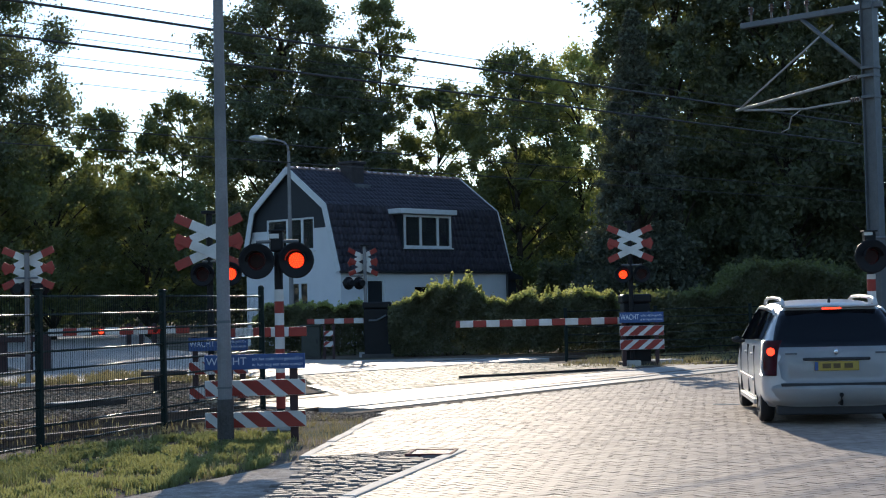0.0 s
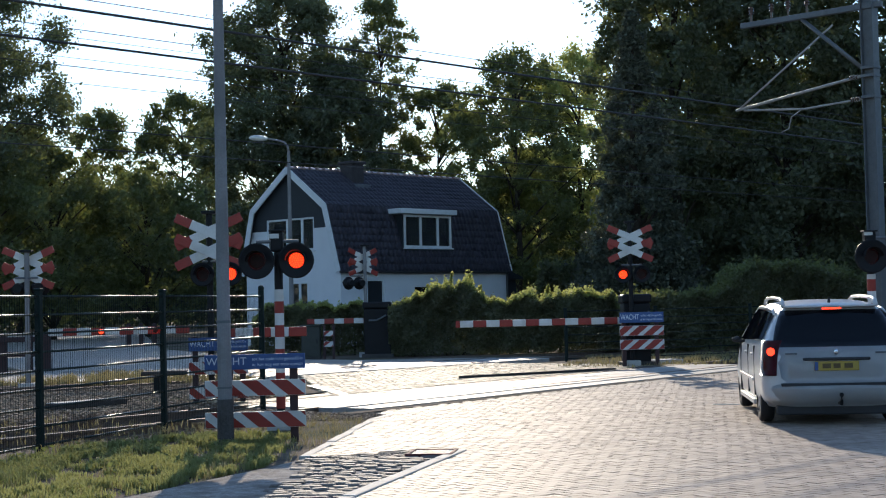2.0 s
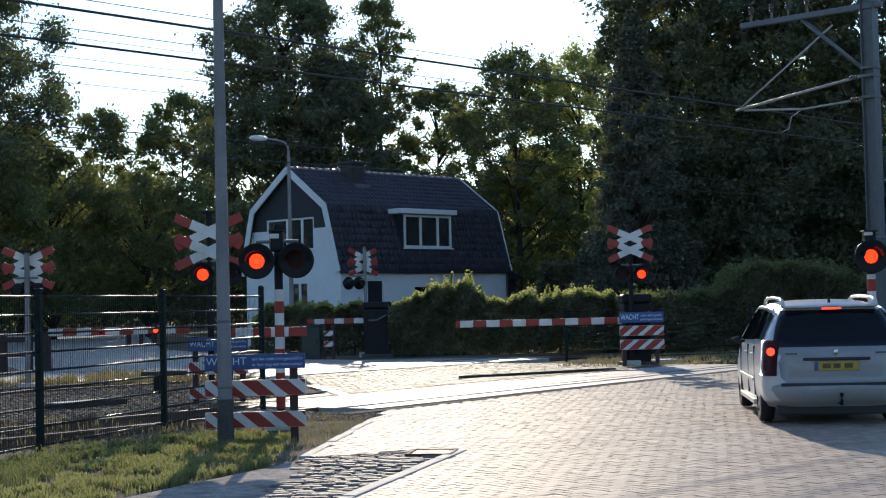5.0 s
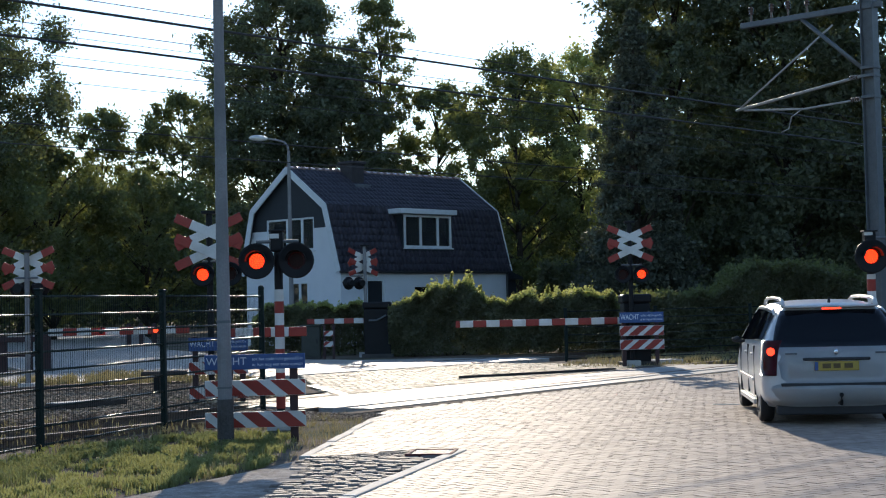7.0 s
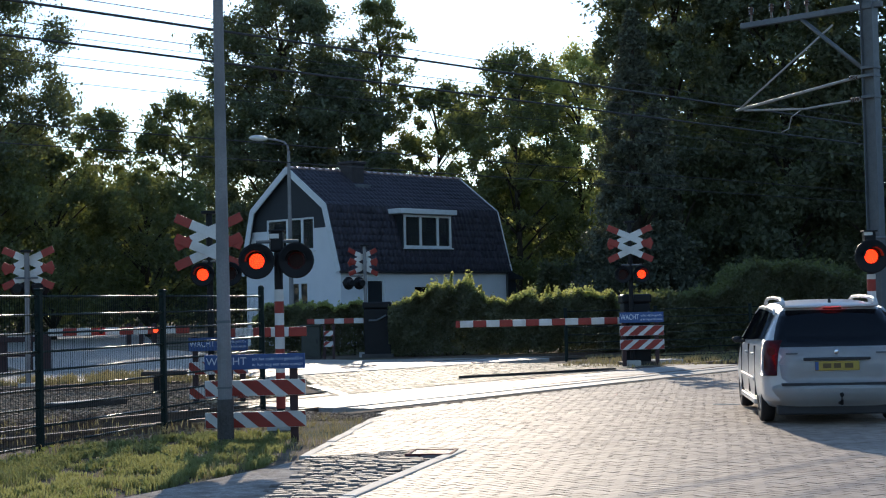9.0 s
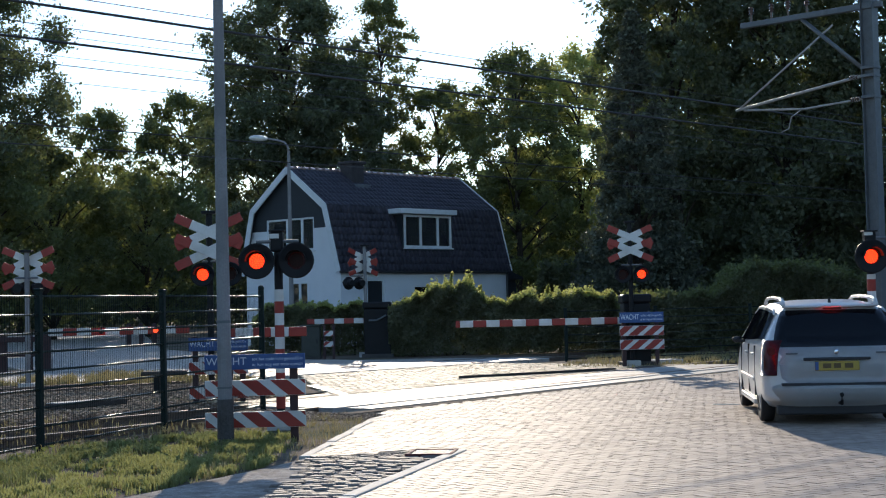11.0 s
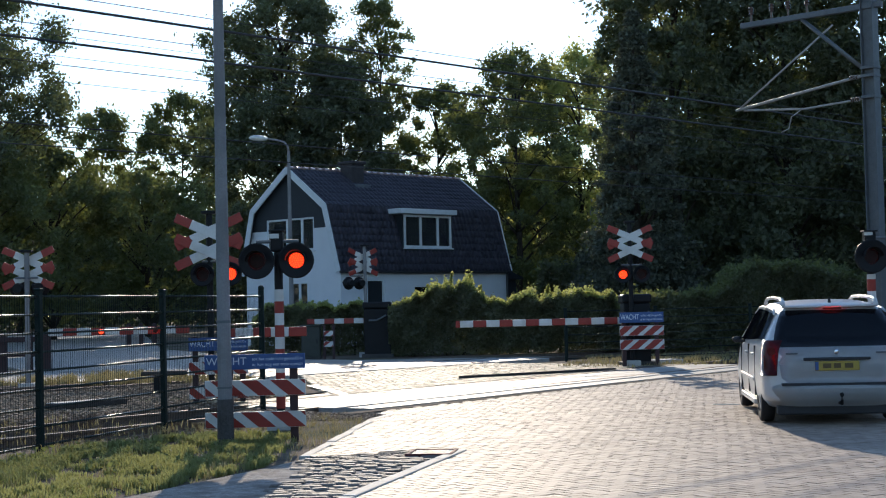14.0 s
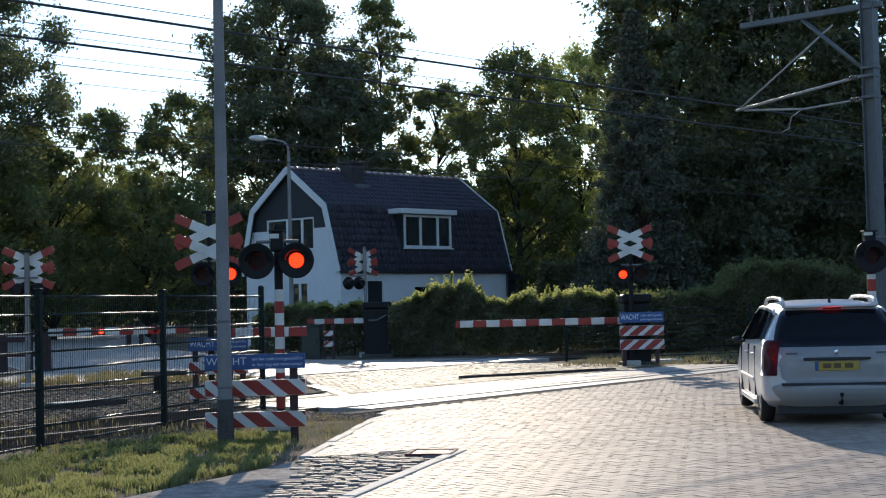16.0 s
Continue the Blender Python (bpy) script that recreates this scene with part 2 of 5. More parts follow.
def flat(name, poly, z, material, label, category, thick=0.05):
    bm = bmesh.new()
    slab(bm, poly, z - thick, z)
    return tagged(part(name, bm, material), label, category, kind="structure")


def along(u, n, a, b, c, d):
    """The corners of a strip from a to b along u and from c to d along n."""
    return [tuple((u * x + n * y)[:2]) for x, y in ((a, c), (b, c), (b, d), (a, d))]


flat("track_bed", along(U1, N1, -40, 140, 13.6, 19.4), -0.15, BALLAST, "brown stone ballast under the near railway track", "track bed")
flat("track_bed", along(U2, N2, -60, 150, 24.6, 30.0), -0.15, BALLAST, "brown stone ballast under the far railway track", "track bed")
flat("near_ground", along(U1, N1, -400, 500, -400, 14.2), -0.035, EARTH, "bare earth on the near side of the tracks", "ground", 0.25)
flat("crossing_apron", along(U1, N1, 16.6, 34.0, 14.2, 14.46), -0.010, EARTH, "strip of brown earth beside the crossing panels", "ground", 0.2)
flat("edge_slabs", along(U1, N1, 17.4, 31.4, 14.49, 15.0), 0.004, PANEL, "pale concrete slabs along the crossing's edge", "road", 0.2)
# dark colour on this strip stands in for shade on the edge's upright face
flat("edge_strip", [(0.26, 31.30), (3.73, 33.48), (3.73, 33.60), (0.26, 31.42)], 0.05, RUBBER_PANEL, "dark raised strip imitating the shaded face of the crossing's edge", "road", 0.1)
flat("far_side_strip", along(U1, N1, 18.0, 31.4, 17.36, 18.0), -0.006, CROSSING, "tan worn strip beside the near track", "road", 0.2)
MID = [tuple((U1 * s + N1 * 18.7)[:2]) for s in (-40, 60)] + [tuple((U2 * s + N2 * 25.2)[:2]) for s in (70, -40)]
flat("middle_ground", MID, -0.035, EARTH, "earth and weeds between the two railway tracks", "ground", 0.25)
flat("far_ground", along(U2, N2, -500, 700, 29.4, 600), -0.035, EARTH, "earth beyond the railway", "ground", 0.25)
ROAD_POLY = [(-0.95, 20.9), (-1.42, 15.58), (-0.40, 15.95), (0.16, 15.85), (-0.78, 12.16), (-1.5, 9.3), (9.0, 9.3), (9.0, 35.6), (6.1, 31.72), (-0.85, 22.2)]
ROAD = flat("road", ROAD_POLY, -0.008, JOINT, "road of pale worn paving bricks with sandy joints", "road", 0.2)
DECK_POLY = [(-2.6, 25.6), (-2.0, 26.6), (-3.3, 34.5), (1.2, 39.2), (4.6, 36.2), (3.75, 33.5)]
DECK = flat("crossing_deck", DECK_POLY, -0.004, JOINT, "yellowish worn paving between the two railway tracks", "road", 0.2)
flat("far_road", [(-3.5, 38.2), (-11.0, 40.4), (-25.0, 75.0), (-48.0, 130.0), (-26.0, 130.0), (-11.5, 62.0), (-5.0, 46.0), (-2.4, 43.8), (3.0, 43.0), (1.6, 40.9)], 0.0, ASPHALT, "grey asphalt road beyond the railway crossing", "road")
flat("footpath", [(-10.8, 34.0), (-3.6, 34.4), (-3.5, 38.1), (-10.9, 40.3)], -0.006, ASPHALT, "pale grey asphalt path beside the far road", "path")
flat("pavement", [(-1.45, 15.5), (-0.42, 15.9), (0.12, 15.8), (-0.84, 12.1), (-1.56, 9.3), (-3.6, 9.3), (-2.8, 12.3), (-1.66, 14.9)], -0.016, SAND, "dark uneven cobbled parking strip beside sandy paving", "pavement")


def rail(u, n, off, a, b, parent):
    bm = bmesh.new()
    prof = [(-0.065, -0.13), (0.065, -0.13), (0.065, -0.115), (0.012, -0.10), (0.012, -0.02), (0.036, -0.012), (0.036, 0.018), (-0.036, 0.018), (-0.036, -0.012), (-0.012, -0.02), (-0.012, -0.10), (-0.065, -0.115)]
    o = u * a + n * off
    m = Matrix.Translation((o.x, o.y, 0.0)) @ Matrix(((n.x, u.x, 0, 0), (n.y, u.y, 0, 0), (0, 0, 1, 0), (0, 0, 0, 1)))
    prism(bm, prof, m, b - a)
    return part("rail", bm, STEEL_RAIL, parent)


def track(name, u, n, mid, a, b, deck_a, deck_b, label):
    t = empty(name, Matrix(), label, "railway track", kind="structure")
    for off in (mid - 0.75, mid + 0.75):
        rail(u, n, off, a, b, t)
    bm = bmesh.new()
    box(bm, -0.13, 0.13, -1.3, 1.3, -0.25, -0.125, 0.01)
    first = part("sleeper", bm, SLEEPER, t)
    ang = math.atan2(u.y, u.x)
    k = 0
    s = a + 0.4
    while s < b and k < 110:
        if not deck_a - 0.2 < s < deck_b + 0.2:
            p = u * s + n * mid
            ob = first if k == 0 else new("sleeper", first.data)
            ob.parent = t
            ob.matrix_basis = Matrix.Translation((p.x, p.y, 0)) @ Matrix.Rotation(ang, 4, "Z")
            k += 1
        s += 0.62
    # level crossing panels, between and outside the rails
    for c0, c1 in ((mid - 1.12, mid - 0.82), (mid - 0.66, mid - 0.01), (mid + 0.01, mid + 0.66), (mid + 0.82, mid + 1.12)):
        bm = bmesh.new()
        box(bm, 0.0, 0.88, c0, c1, -0.2, 0.012, 0.012)
        data = None
        s = deck_a
        while s < deck_b:
            if data is None:
                ob = part("panel", bm, PANEL if c0 < mid + 0.5 else RUBBER_PANEL, t)
                data = ob.data
            else:
                ob = new("panel", data)
                ob.parent = t
            p = u * s
            ob.matrix_basis = Matrix.Translation((p.x, p.y, random.uniform(-0.003, 0.004))) @ Matrix.Rotation(ang, 4, "Z")
            s += 0.9
    return t


track("railway_track", U1, N1, 16.2, -8, 62, 17.2, 31.2, "near railway track with pale concrete crossing panels")
track("railway_track", U2, N2, 27.2, -12, 70, 22.2, 32.0, "far railway track with pale concrete crossing panels")

# painted line on the crossing's edge
flat("road_marking", [(-2.72, 29.85), (-2.55, 29.85), (-1.52, 25.9), (-1.68, 25.9)], 0.006, WHITE_PAINT, "worn white painted edge line on the crossing", "road marking", 0.01)

flat("road_marking", [(3.80, 21.86), (3.80, 21.76), (4.14, 21.64), (4.14, 21.74)], 0.007, WHITE_PAINT, "short worn white dash painted on the bricks", "road marking", 0.01)

# ---- kerbs, gully ----
def kerb_line(pts, width, top, label):
    k = empty("kerb", Matrix(), label, "kerb", kind="structure")
    for (x0, y0), (x1, y1) in zip(pts, pts[1:]):
        d = Vector((x1 - x0, y1 - y0, 0))
        n = max(1, round(d.length / 0.9))
        for i in range(n):
            a = Vector((x0, y0, 0)) + d * (i / n)
            bm = bmesh.new()
            box(bm, 0, d.length / n - 0.008, -width / 2, width / 2, -0.1, top + random.uniform(-0.004, 0.004), 0.012)
            ob = part("kerbstone", bm, KERB, k)
            ob.matrix_basis = Matrix.Translation(a) @ Matrix.Rotation(math.atan2(d.y, d.x) + random.uniform(-0.004, 0.004), 4, "Z")


kerb_line([(-1.5, 9.3), (-0.80, 12.16), (0.14, 15.85)], 0.13, 0.012, "pale worn concrete kerb strip flush with the road")
kerb_line([(-1.46, 15.55), (-1.0, 20.5), (-0.80, 21.3)], 0.11, 0.008, "pale concrete kerb between verge and road")


def gully(m):
    g = empty("drain_grate", m, "rusty cast iron gully grate in the kerb", "drain")
    bm = bmesh.new()
    for x0, x1, y0, y1 in ((-0.24, 0.24, -0.27, -0.23), (-0.24, 0.24, 0.23, 0.27), (-0.24, -0.2, -0.23, 0.23), (0.2, 0.24, -0.23, 0.23)):
        box(bm, x0, x1, y0, y1, -0.05, 0.02, 0.004)
    part("frame", bm, RUST, g)
    bm = bmesh.new()
    box(bm, -0.2, 0.2, -0.23, 0.23, -0.045, -0.035)
    part("pit", bm, DARK_METAL, g)
    for i in range(8):
        bm = bmesh.new()
        box(bm, -0.2, 0.2, -0.205 + i * 0.056, -0.18 + i * 0.056, -0.03, 0.012, 0.004)
        part("slat", bm, GALV, g)


gully(pose(-0.16, 15.62, 0.0, 0, 0, -8))


# ---- fence ----
def fence(m, length, height, bars, label, wires=True, mat_=None):
    f = empty("mesh_fence", m, label, "fence", group="fence panels by the railway")
    bm = bmesh.new()
    box(bm, -0.035, 0.035, -0.035, 0.035, -0.1, height + 0.03, 0.006)
    part("post", bm, FENCE_GREEN, f)
    bm = bmesh.new()
    box(bm, -0.045, 0.045, -0.045, 0.045, height + 0.03, height + 0.06, 0.01)
    part("post_cap", bm, FENCE_GREEN, f)
    for i in range(bars):
        z = 0.04 + i * (height - 0.07) / (bars - 1)
        bm = bmesh.new()
        cyl(bm, (0.03, 0, z), (length - 0.03, 0, z), 0.013, 0.013, 12)
        part("bar", bm, FENCE_BAR if wires else FENCE_GREEN, f, smooth=True)
    if wires:
        n = int(length / 0.05)
        bm = bmesh.new()
        for i in range(1, n):
            box(bm, i * 0.05 - 0.0018, i * 0.05 + 0.0018, -0.019, -0.0155, 0.02, height)
        tagged(part("mesh", bm, FENCE_GREEN, f), kind="stuff")
    return f


FP = [(-5.62, 13.6), (-4.56, 17.16), (-3.71, 20.1), (-2.81, 23.44)]
for (x0, y0), (x1, y1) in zip(FP, FP[1:]):
    fence(Matrix.Translation((x0, y0, 0)) @ Matrix.Rotation(math.atan2(y1 - y0, x1 - x0), 4, "Z"), math.hypot(x1 - x0, y1 - y0), 1.74, 9, "dark green steel mesh fence panel beside the track")
END_POST = empty("fence_post", pose(-2.81, 23.44, 0), "dark green steel end post of the mesh fence", "fence post")
bm = bmesh.new()
box(bm, -0.04, 0.04, -0.04, 0.04, -0.1, 1.8, 0.006)
part("post", bm, FENCE_GREEN, END_POST)
bm = bmesh.new()
bmesh.ops.create_uvsphere(bm, u_segments=10, v_segments=6, radius=0.05, matrix=Matrix.Translation((0, 0, 1.83)))
part("knob", bm, FENCE_GREEN, END_POST)
for (x0, y0), (x1, y1) in (((3.15, 39.8), (5.6, 40.6)), ((5.6, 40.6), (8.3, 41.5)), ((8.3, 41.5), (11.2, 42.4))):
    fence(Matrix.Translation((x0, y0, 0)) @ Matrix.Rotation(math.atan2(y1 - y0, x1 - x0), 4, "Z"), math.hypot(x1 - x0, y1 - y0), 1.3, 7, "dark low bar fence in front of the bushes", False)


# ---- house ----
HX, HY = -4.04, 59.96
HW, HL, EAVE, KNEE_IN, KNEE, TOP = 5.75, 9.95, 3.06, 0.66, 5.53, 7.14
HM = pose(HX, HY, 0, 0, 0, 47)
house = empty("house", HM, "white rendered house with a dark gambrel roof and dormer", "house")


def band(bm, e0, e1, z0, z1, hole=None, y=0.0, thick=0.25, axis="gable"):
    """A band of wall from z0 to z1, with edges running from (left, right) e0 to e1, with a hole from hole[0] to hole[1]."""
    pieces = [((e0[0], e0[1]), (e1[0], e1[1]))] if not hole else [((e0[0], hole[0]), (e1[0], hole[0])), ((hole[1], e0[1]), (hole[1], e1[1]))]
    for (a0, b0), (a1, b1) in pieces:
        poly = [(a0, z0), (b0, z0), (b1, z1), (a1, z1)]
        m = Matrix.Translation((0, y, 0)) if axis == "long" else Matrix(((0, 1, 0, y), (1, 0, 0, 0), (0, 0, 1, 0), (0, 0, 0, 1)))
        if abs(a1 - b1) < 1e-4:
            poly = poly[:3]
        prism(bm, poly, m, thick)
    return bm


def edge(z):
    if z <= EAVE:
        return (0.0, HW)
    if z <= KNEE:
        k = KNEE_IN * (z - EAVE) / (KNEE - EAVE)
        return (k, HW - k)
    k = KNEE_IN + (HW / 2 - KNEE_IN) * (z - KNEE) / (TOP - KNEE)
    return (k, HW - k)


for y in (0.0, HL - 0.25):
    near = y == 0.0
    bm = bmesh.new()
    lv = [(0, 1.2, None), (1.2, 2.58, (1.92, 2.95)), (2.58, EAVE, None), (EAVE, 3.85, None), (3.85, 4.72, (1.5, 4.4))]
    for z0, z1, h in lv:
        band(bm, edge(z0), edge(z1), z0, z1, h if near else None, y)
    part("gable_wall", bm, WHITE_WALL, house)
    bm = bmesh.new()
    for z0, z1, h in ((4.72, 5.17, (1.5, 4.4)), (5.17, KNEE, None), (KNEE, TOP, None)):
        band(bm, edge(z0), edge(z1), z0, z1, h if near else None, y - (0.012 if near else -0.012))
    part("gable_cladding", bm, DARK_CLAD, house, "dark timber cladding in the gable")
bm = bmesh.new()
for z0, z1, cuts in ((0, 1.1, [(1.44, 2.42)]), (1.1, 2.36, [(1.44, 2.42), (4.1, 5.05)]), (2.36, 2.6, [(1.44, 2.42)]), (2.6, EAVE + 0.05, [])):
    xs = [0.25] + [c for h in cuts for c in h] + [HL - 0.25]
    for a, b in zip(xs[::2], xs[1::2]):
        box(bm, a, b, 0, 0.25, z0, z1)
box(bm, 0.25, HL - 0.25, HW - 0.25, HW, 0, EAVE)
part("long_wall", bm, WHITE_WALL, house)
bm = bmesh.new()
box(bm, 0.25, HL - 0.25, 0.25, HW - 0.25, 2.75, 2.9)
part("upper_floor", bm, ROOM, house)
bm = bmesh.new()
box(bm, 0.3, HL - 0.3, 1.9, 2.05, 0.0, 5.5)
part("inner_wall", bm, ROOM, house)


def window(m, w, h, cuts, name="window", curtain=True, frame_w=0.07):
    """A framed window in the local x-z plane of m, from (0, 0) to (w, h); cuts are the mullions' places."""
    win = new(name)
    win.parent = house
    win.matrix_basis = m
    bm = bmesh.new()
    for x0, x1, z0, z1 in ((0, w, 0, frame_w), (0, w, h - frame_w, h), (0, frame_w, frame_w, h - frame_w), (w - frame_w, w, frame_w, h - frame_w)):
        box(bm, x0, x1, -0.03, 0.08, z0, z1, 0.008)
    part("frame", bm, TRIM, win)
    xs = [frame_w] + list(cuts) + [w - frame_w]
    for c in cuts:
        bm = bmesh.new()
        box(bm, c - 0.055, c + 0.055, -0.025, 0.08, frame_w, h - frame_w, 0.008)
        part("mullion", bm, TRIM, win)
    for a, b in zip(xs, xs[1:]):
        bm = bmesh.new()
        box(bm, a, b, 0.03, 0.036, frame_w, h - frame_w)
        p = part("pane", bm, PANE, win)
        p.visible_shadow = False
    bm = bmesh.new()
    box(bm, -0.06, w + 0.06, -0.09, 0.05, -0.06, -0.004, 0.01)
    part("sill", bm, TRIM, win)
    bm = bmesh.new()
    box(bm, -0.4, w + 0.4, 0.7, 0.74, -0.3, h + 0.3)
    part("dark_interior", bm, ROOM, win)
    if curtain:
        for a, b, z0 in ((xs[1] + 0.1, xs[1] + 0.55, h * 0.5), (w - 0.42, w - 0.1, 0.1)):
            bm = bmesh.new()
            k = 9
            for i in range(k):
                x = a + (b - a) * i / k
                box(bm, x, x + (b - a) / k * 0.9, 0.2 + 0.03 * (i % 2), 0.23 + 0.03 * (i % 2), z0, h - 0.08)
            part("curtain", bm, CURTAIN, win, "pale folded curtain behind the pane")
    return win


GAB = Matrix(((0, 1, 0, 0), (-1, 0, 0, 0), (0, 0, 1, 0), (0, 0, 0, 1)))
window(Matrix.Translation((0.03, 4.4, 3.85)) @ GAB, 2.9, 1.32, (1.25, 2.15))
window(Matrix.Translation((0.03, 2.95, 1.2)) @ GAB, 1.03, 1.38, (0.5,), curtain=False)
window(Matrix.Translation((4.1, 0.03, 1.1)), 0.95, 1.26, (), curtain=False)
bm = bmesh.new()
box(bm, 1.5, 2.36, 0.1, 0.16, 0.02, 2.55, 0.01)
part("door", bm, DARK_CLAD, house, "dark painted house door")
bm = bmesh.new()
for a in (1.44, 2.36):
    box(bm, a, a + 0.06, 0.04, 0.2, 0, 2.6, 0.006)
box(bm, 1.5, 2.36, 0.04, 0.2, 2.55, 2.6, 0.006)
part("door_frame", bm, TRIM, house)

# roof slopes: (foot, head) in the house's n-z plane
over = 0.18
SL = [((-0.10, EAVE - 0.12), (KNEE_IN - 0.03, KNEE + 0.04)), ((KNEE_IN - 0.06, KNEE + 0.02), (HW / 2, TOP + 0.06))]
SLOPES = SL + [((HW - a[0], a[1]), (HW - b[0], b[1])) for a, b in SL]
for (n0, z0), (n1, z1) in SLOPES:
    d = Vector((0, n1 - n0, z1 - z0)).normalized()
    nn = Vector((0, -d.z, d.y)) if n1 > n0 else Vector((0, d.z, -d.y))
    bm = bmesh.new()
    vs = []
    for x in (-over, HL + over):
        for (n_, z_), off in (((n0, z0), 0), ((n1, z1), 0), ((n1, z1), 0.05), ((n0, z0), 0.05)):
            vs.append(bm.verts.new(Vector((x, n_, z_)) + nn * off))
    a, b = vs[:4], vs[4:]
    bm.faces.new(a), bm.faces.new(b[::-1])
    for i in range(4):
        bm.faces.new((a[i], b[i], b[(i + 1) % 4], a[(i + 1) % 4]))
    bmesh.ops.recalc_face_normals(bm, faces=bm.faces[:])
    part("roof_deck", bm, TILE, house)
# roof tiles: wavy pieces in courses
def tile_mesh(w, l):
    V, Q = [], []
    k = 7
    for y, lift in ((0.0, 0.028), (l, 0.008)):
        for dz in (0.0, -0.014):
            for i in range(k):
                t = i / (k - 1)
                V.append((w * t * 1.06, y, lift + dz + 0.022 * math.sin(t * math.tau)))
    for i in range(k - 1):
        Q.append((i, i + 1, 2 * k + i + 1, 2 * k + i))
        Q.append((k + i, 3 * k + i, 3 * k + i + 1, k + i + 1))
        Q.append((i, k + i, k + i + 1, i + 1))
    return np.array(V), np.array(Q)


def tiled(slope, singles):
    (n0, z0), (n1, z1) = slope
    length = math.hypot(n1 - n0, z1 - z0)
    d = Vector((0, n1 - n0, z1 - z0)).normalized()
    x = Vector((1, 0, 0)) if n1 > n0 else Vector((-1, 0, 0))
    nn = x.cross(d)
    rows, cols = int(length / 0.29), int((HL + 2 * over) / 0.232)
    w, l = (HL + 2 * over) / cols, length / rows
    v, q = tile_mesh(w, l * 1.1)
    o = Vector((-over if n1 > n0 else HL + over, n0, z0)) + nn * 0.045
    V, Q, k, me = [], [], 0, None
    rng = random.Random(4)
    for r in range(rows):
        for c in range(cols):
            p = o + x * (c * w) + d * (r * l) + nn * rng.uniform(-0.003, 0.004)
            m = Matrix(((x.x, d.x, nn.x, p.x), (x.y, d.y, nn.y, p.y), (x.z, d.z, nn.z, p.z), (0, 0, 0, 1)))
            if r * cols + c < singles:
                if me is None:
                    ob = raw("roof_tile", v, q, TILE_ONE, house, smooth=True)
                    me = ob.data
                else:
                    ob = new("roof_tile", me)
                    ob.parent = house
                ob.matrix_basis = m
            else:
                mm = np.array(m)
                V.append(v @ mm[:3, :3].T + mm[:3, 3])
                Q.append(q + k)
                k += len(v)
    if V:
        tagged(raw("roof_tile_field", np.concatenate(V), np.concatenate(Q), TILE, house, smooth=True), kind="stuff")


tiled(SLOPES[1], 300)
tiled(SLOPES[0], 0)
tiled(SLOPES[3], 0)
data = None
for i in range(26):
    if data is None:
        bm = bmesh.new()
        n_ = 8
        ring = [[bm.verts.new((x_, r_ * math.cos(math.pi * k / n_), r_ * math.sin(math.pi * k / n_))) for k in range(n_ + 1)] for x_, r_ in ((0, 0.135), (0.10, 0.122), (0.40, 0.108), (0.40, 0.09), (0, 0.11))]
        for p, q in zip(ring, ring[1:] + ring[:1]):
            for k in range(n_):
                bm.faces.new((p[k], p[k + 1], q[k + 1], q[k]))
        bmesh.ops.recalc_face_normals(bm, faces=bm.faces[:])
        ob = part("ridge_tile", bm, RIDGE, house, smooth=True)
        data = ob.data
    else:
        ob = new("ridge_tile", data)
        ob.parent = house
    ob.matrix_basis = pose(-over + i * (HL + 2 * over) / 26, HW / 2, TOP + 0.06, random.uniform(-3, 3), random.uniform(-1, 1), 0)
# white verge boards
for x0, x1 in ((-over - 0.05, -over), (HL + over, HL + over + 0.05)):
    for (n0, z0), (n1, z1) in SLOPES:
        d = Vector((0, n1 - n0, z1 - z0))
        nn = Vector((0, -d.z, d.y)).normalized() * (1 if n1 > n0 else -1)
        bm = bmesh.new()
        vs = [Vector((x, n_, z_)) + nn * o for x in (x0, x1) for (n_, z_), o in (((n0, z0), -0.17), ((n1, z1), -0.17), ((n1, z1), 0.09), ((n0, z0), 0.09))]
        vs = [bm.verts.new(v) for v in vs]
        a, b = vs[:4], vs[4:]
        bm.faces.new(a), bm.faces.new(b[::-1])
        for i in range(4):
            bm.faces.new((a[i], b[i], b[(i + 1) % 4], a[(i + 1) % 4]))
        bmesh.ops.recalc_face_normals(bm, faces=bm.faces[:])
        part("verge_board", bm, TRIM, house, "white painted verge board")
bm = bmesh.new()
box(bm, -0.2, HL + 0.2, -0.24, -0.12, EAVE - 0.2, EAVE - 0.1, 0.03)
part("gutter", bm, PLASTIC, house, "dark gutter along the eaves")
bm = bmesh.new()
cyl(bm, (HL - 0.1, -0.16, 0), (HL - 0.1, -0.16, EAVE - 0.2), 0.045)
part("downpipe", bm, PLASTIC, house)
# dormer
DU0, DU1, DZ0, DZ1, DF = 3.62, 6.56, 3.92, 5.28, 0.06
window(Matrix.Translation((DU0 + 0.05, DF, DZ0)), DU1 - DU0 - 0.1, DZ1 - DZ0, (0.98, 2.02), frame_w=0.09)
bm = bmesh.new()
for x in (DU0 - 0.05, DU1 - 0.03):
    prism(bm, [(DF + 0.02, DZ0 - 0.15), (DF + 0.02, DZ1 + 0.02), (0.75, DZ1 + 0.02)], Matrix(((0, 1, 0, x), (1, 0, 0, 0), (0, 0, 1, 0), (0, 0, 0, 1))), 0.08)
box(bm, DU0 - 0.05, DU1 + 0.05, DF + 0.01, DF + 0.06, DZ0 - 0.3, DZ0 - 0.065)
part("dormer_cheek", bm, DARK_CLAD, house)
bm = bmesh.new()
box(bm, DU0 - 0.40, DU1 + 0.06, -0.22, 1.3, DZ1 + 0.03, DZ1 + 0.24, 0.02)
part("dormer_roof", bm, TRIM, house, "flat white dormer roof edge")
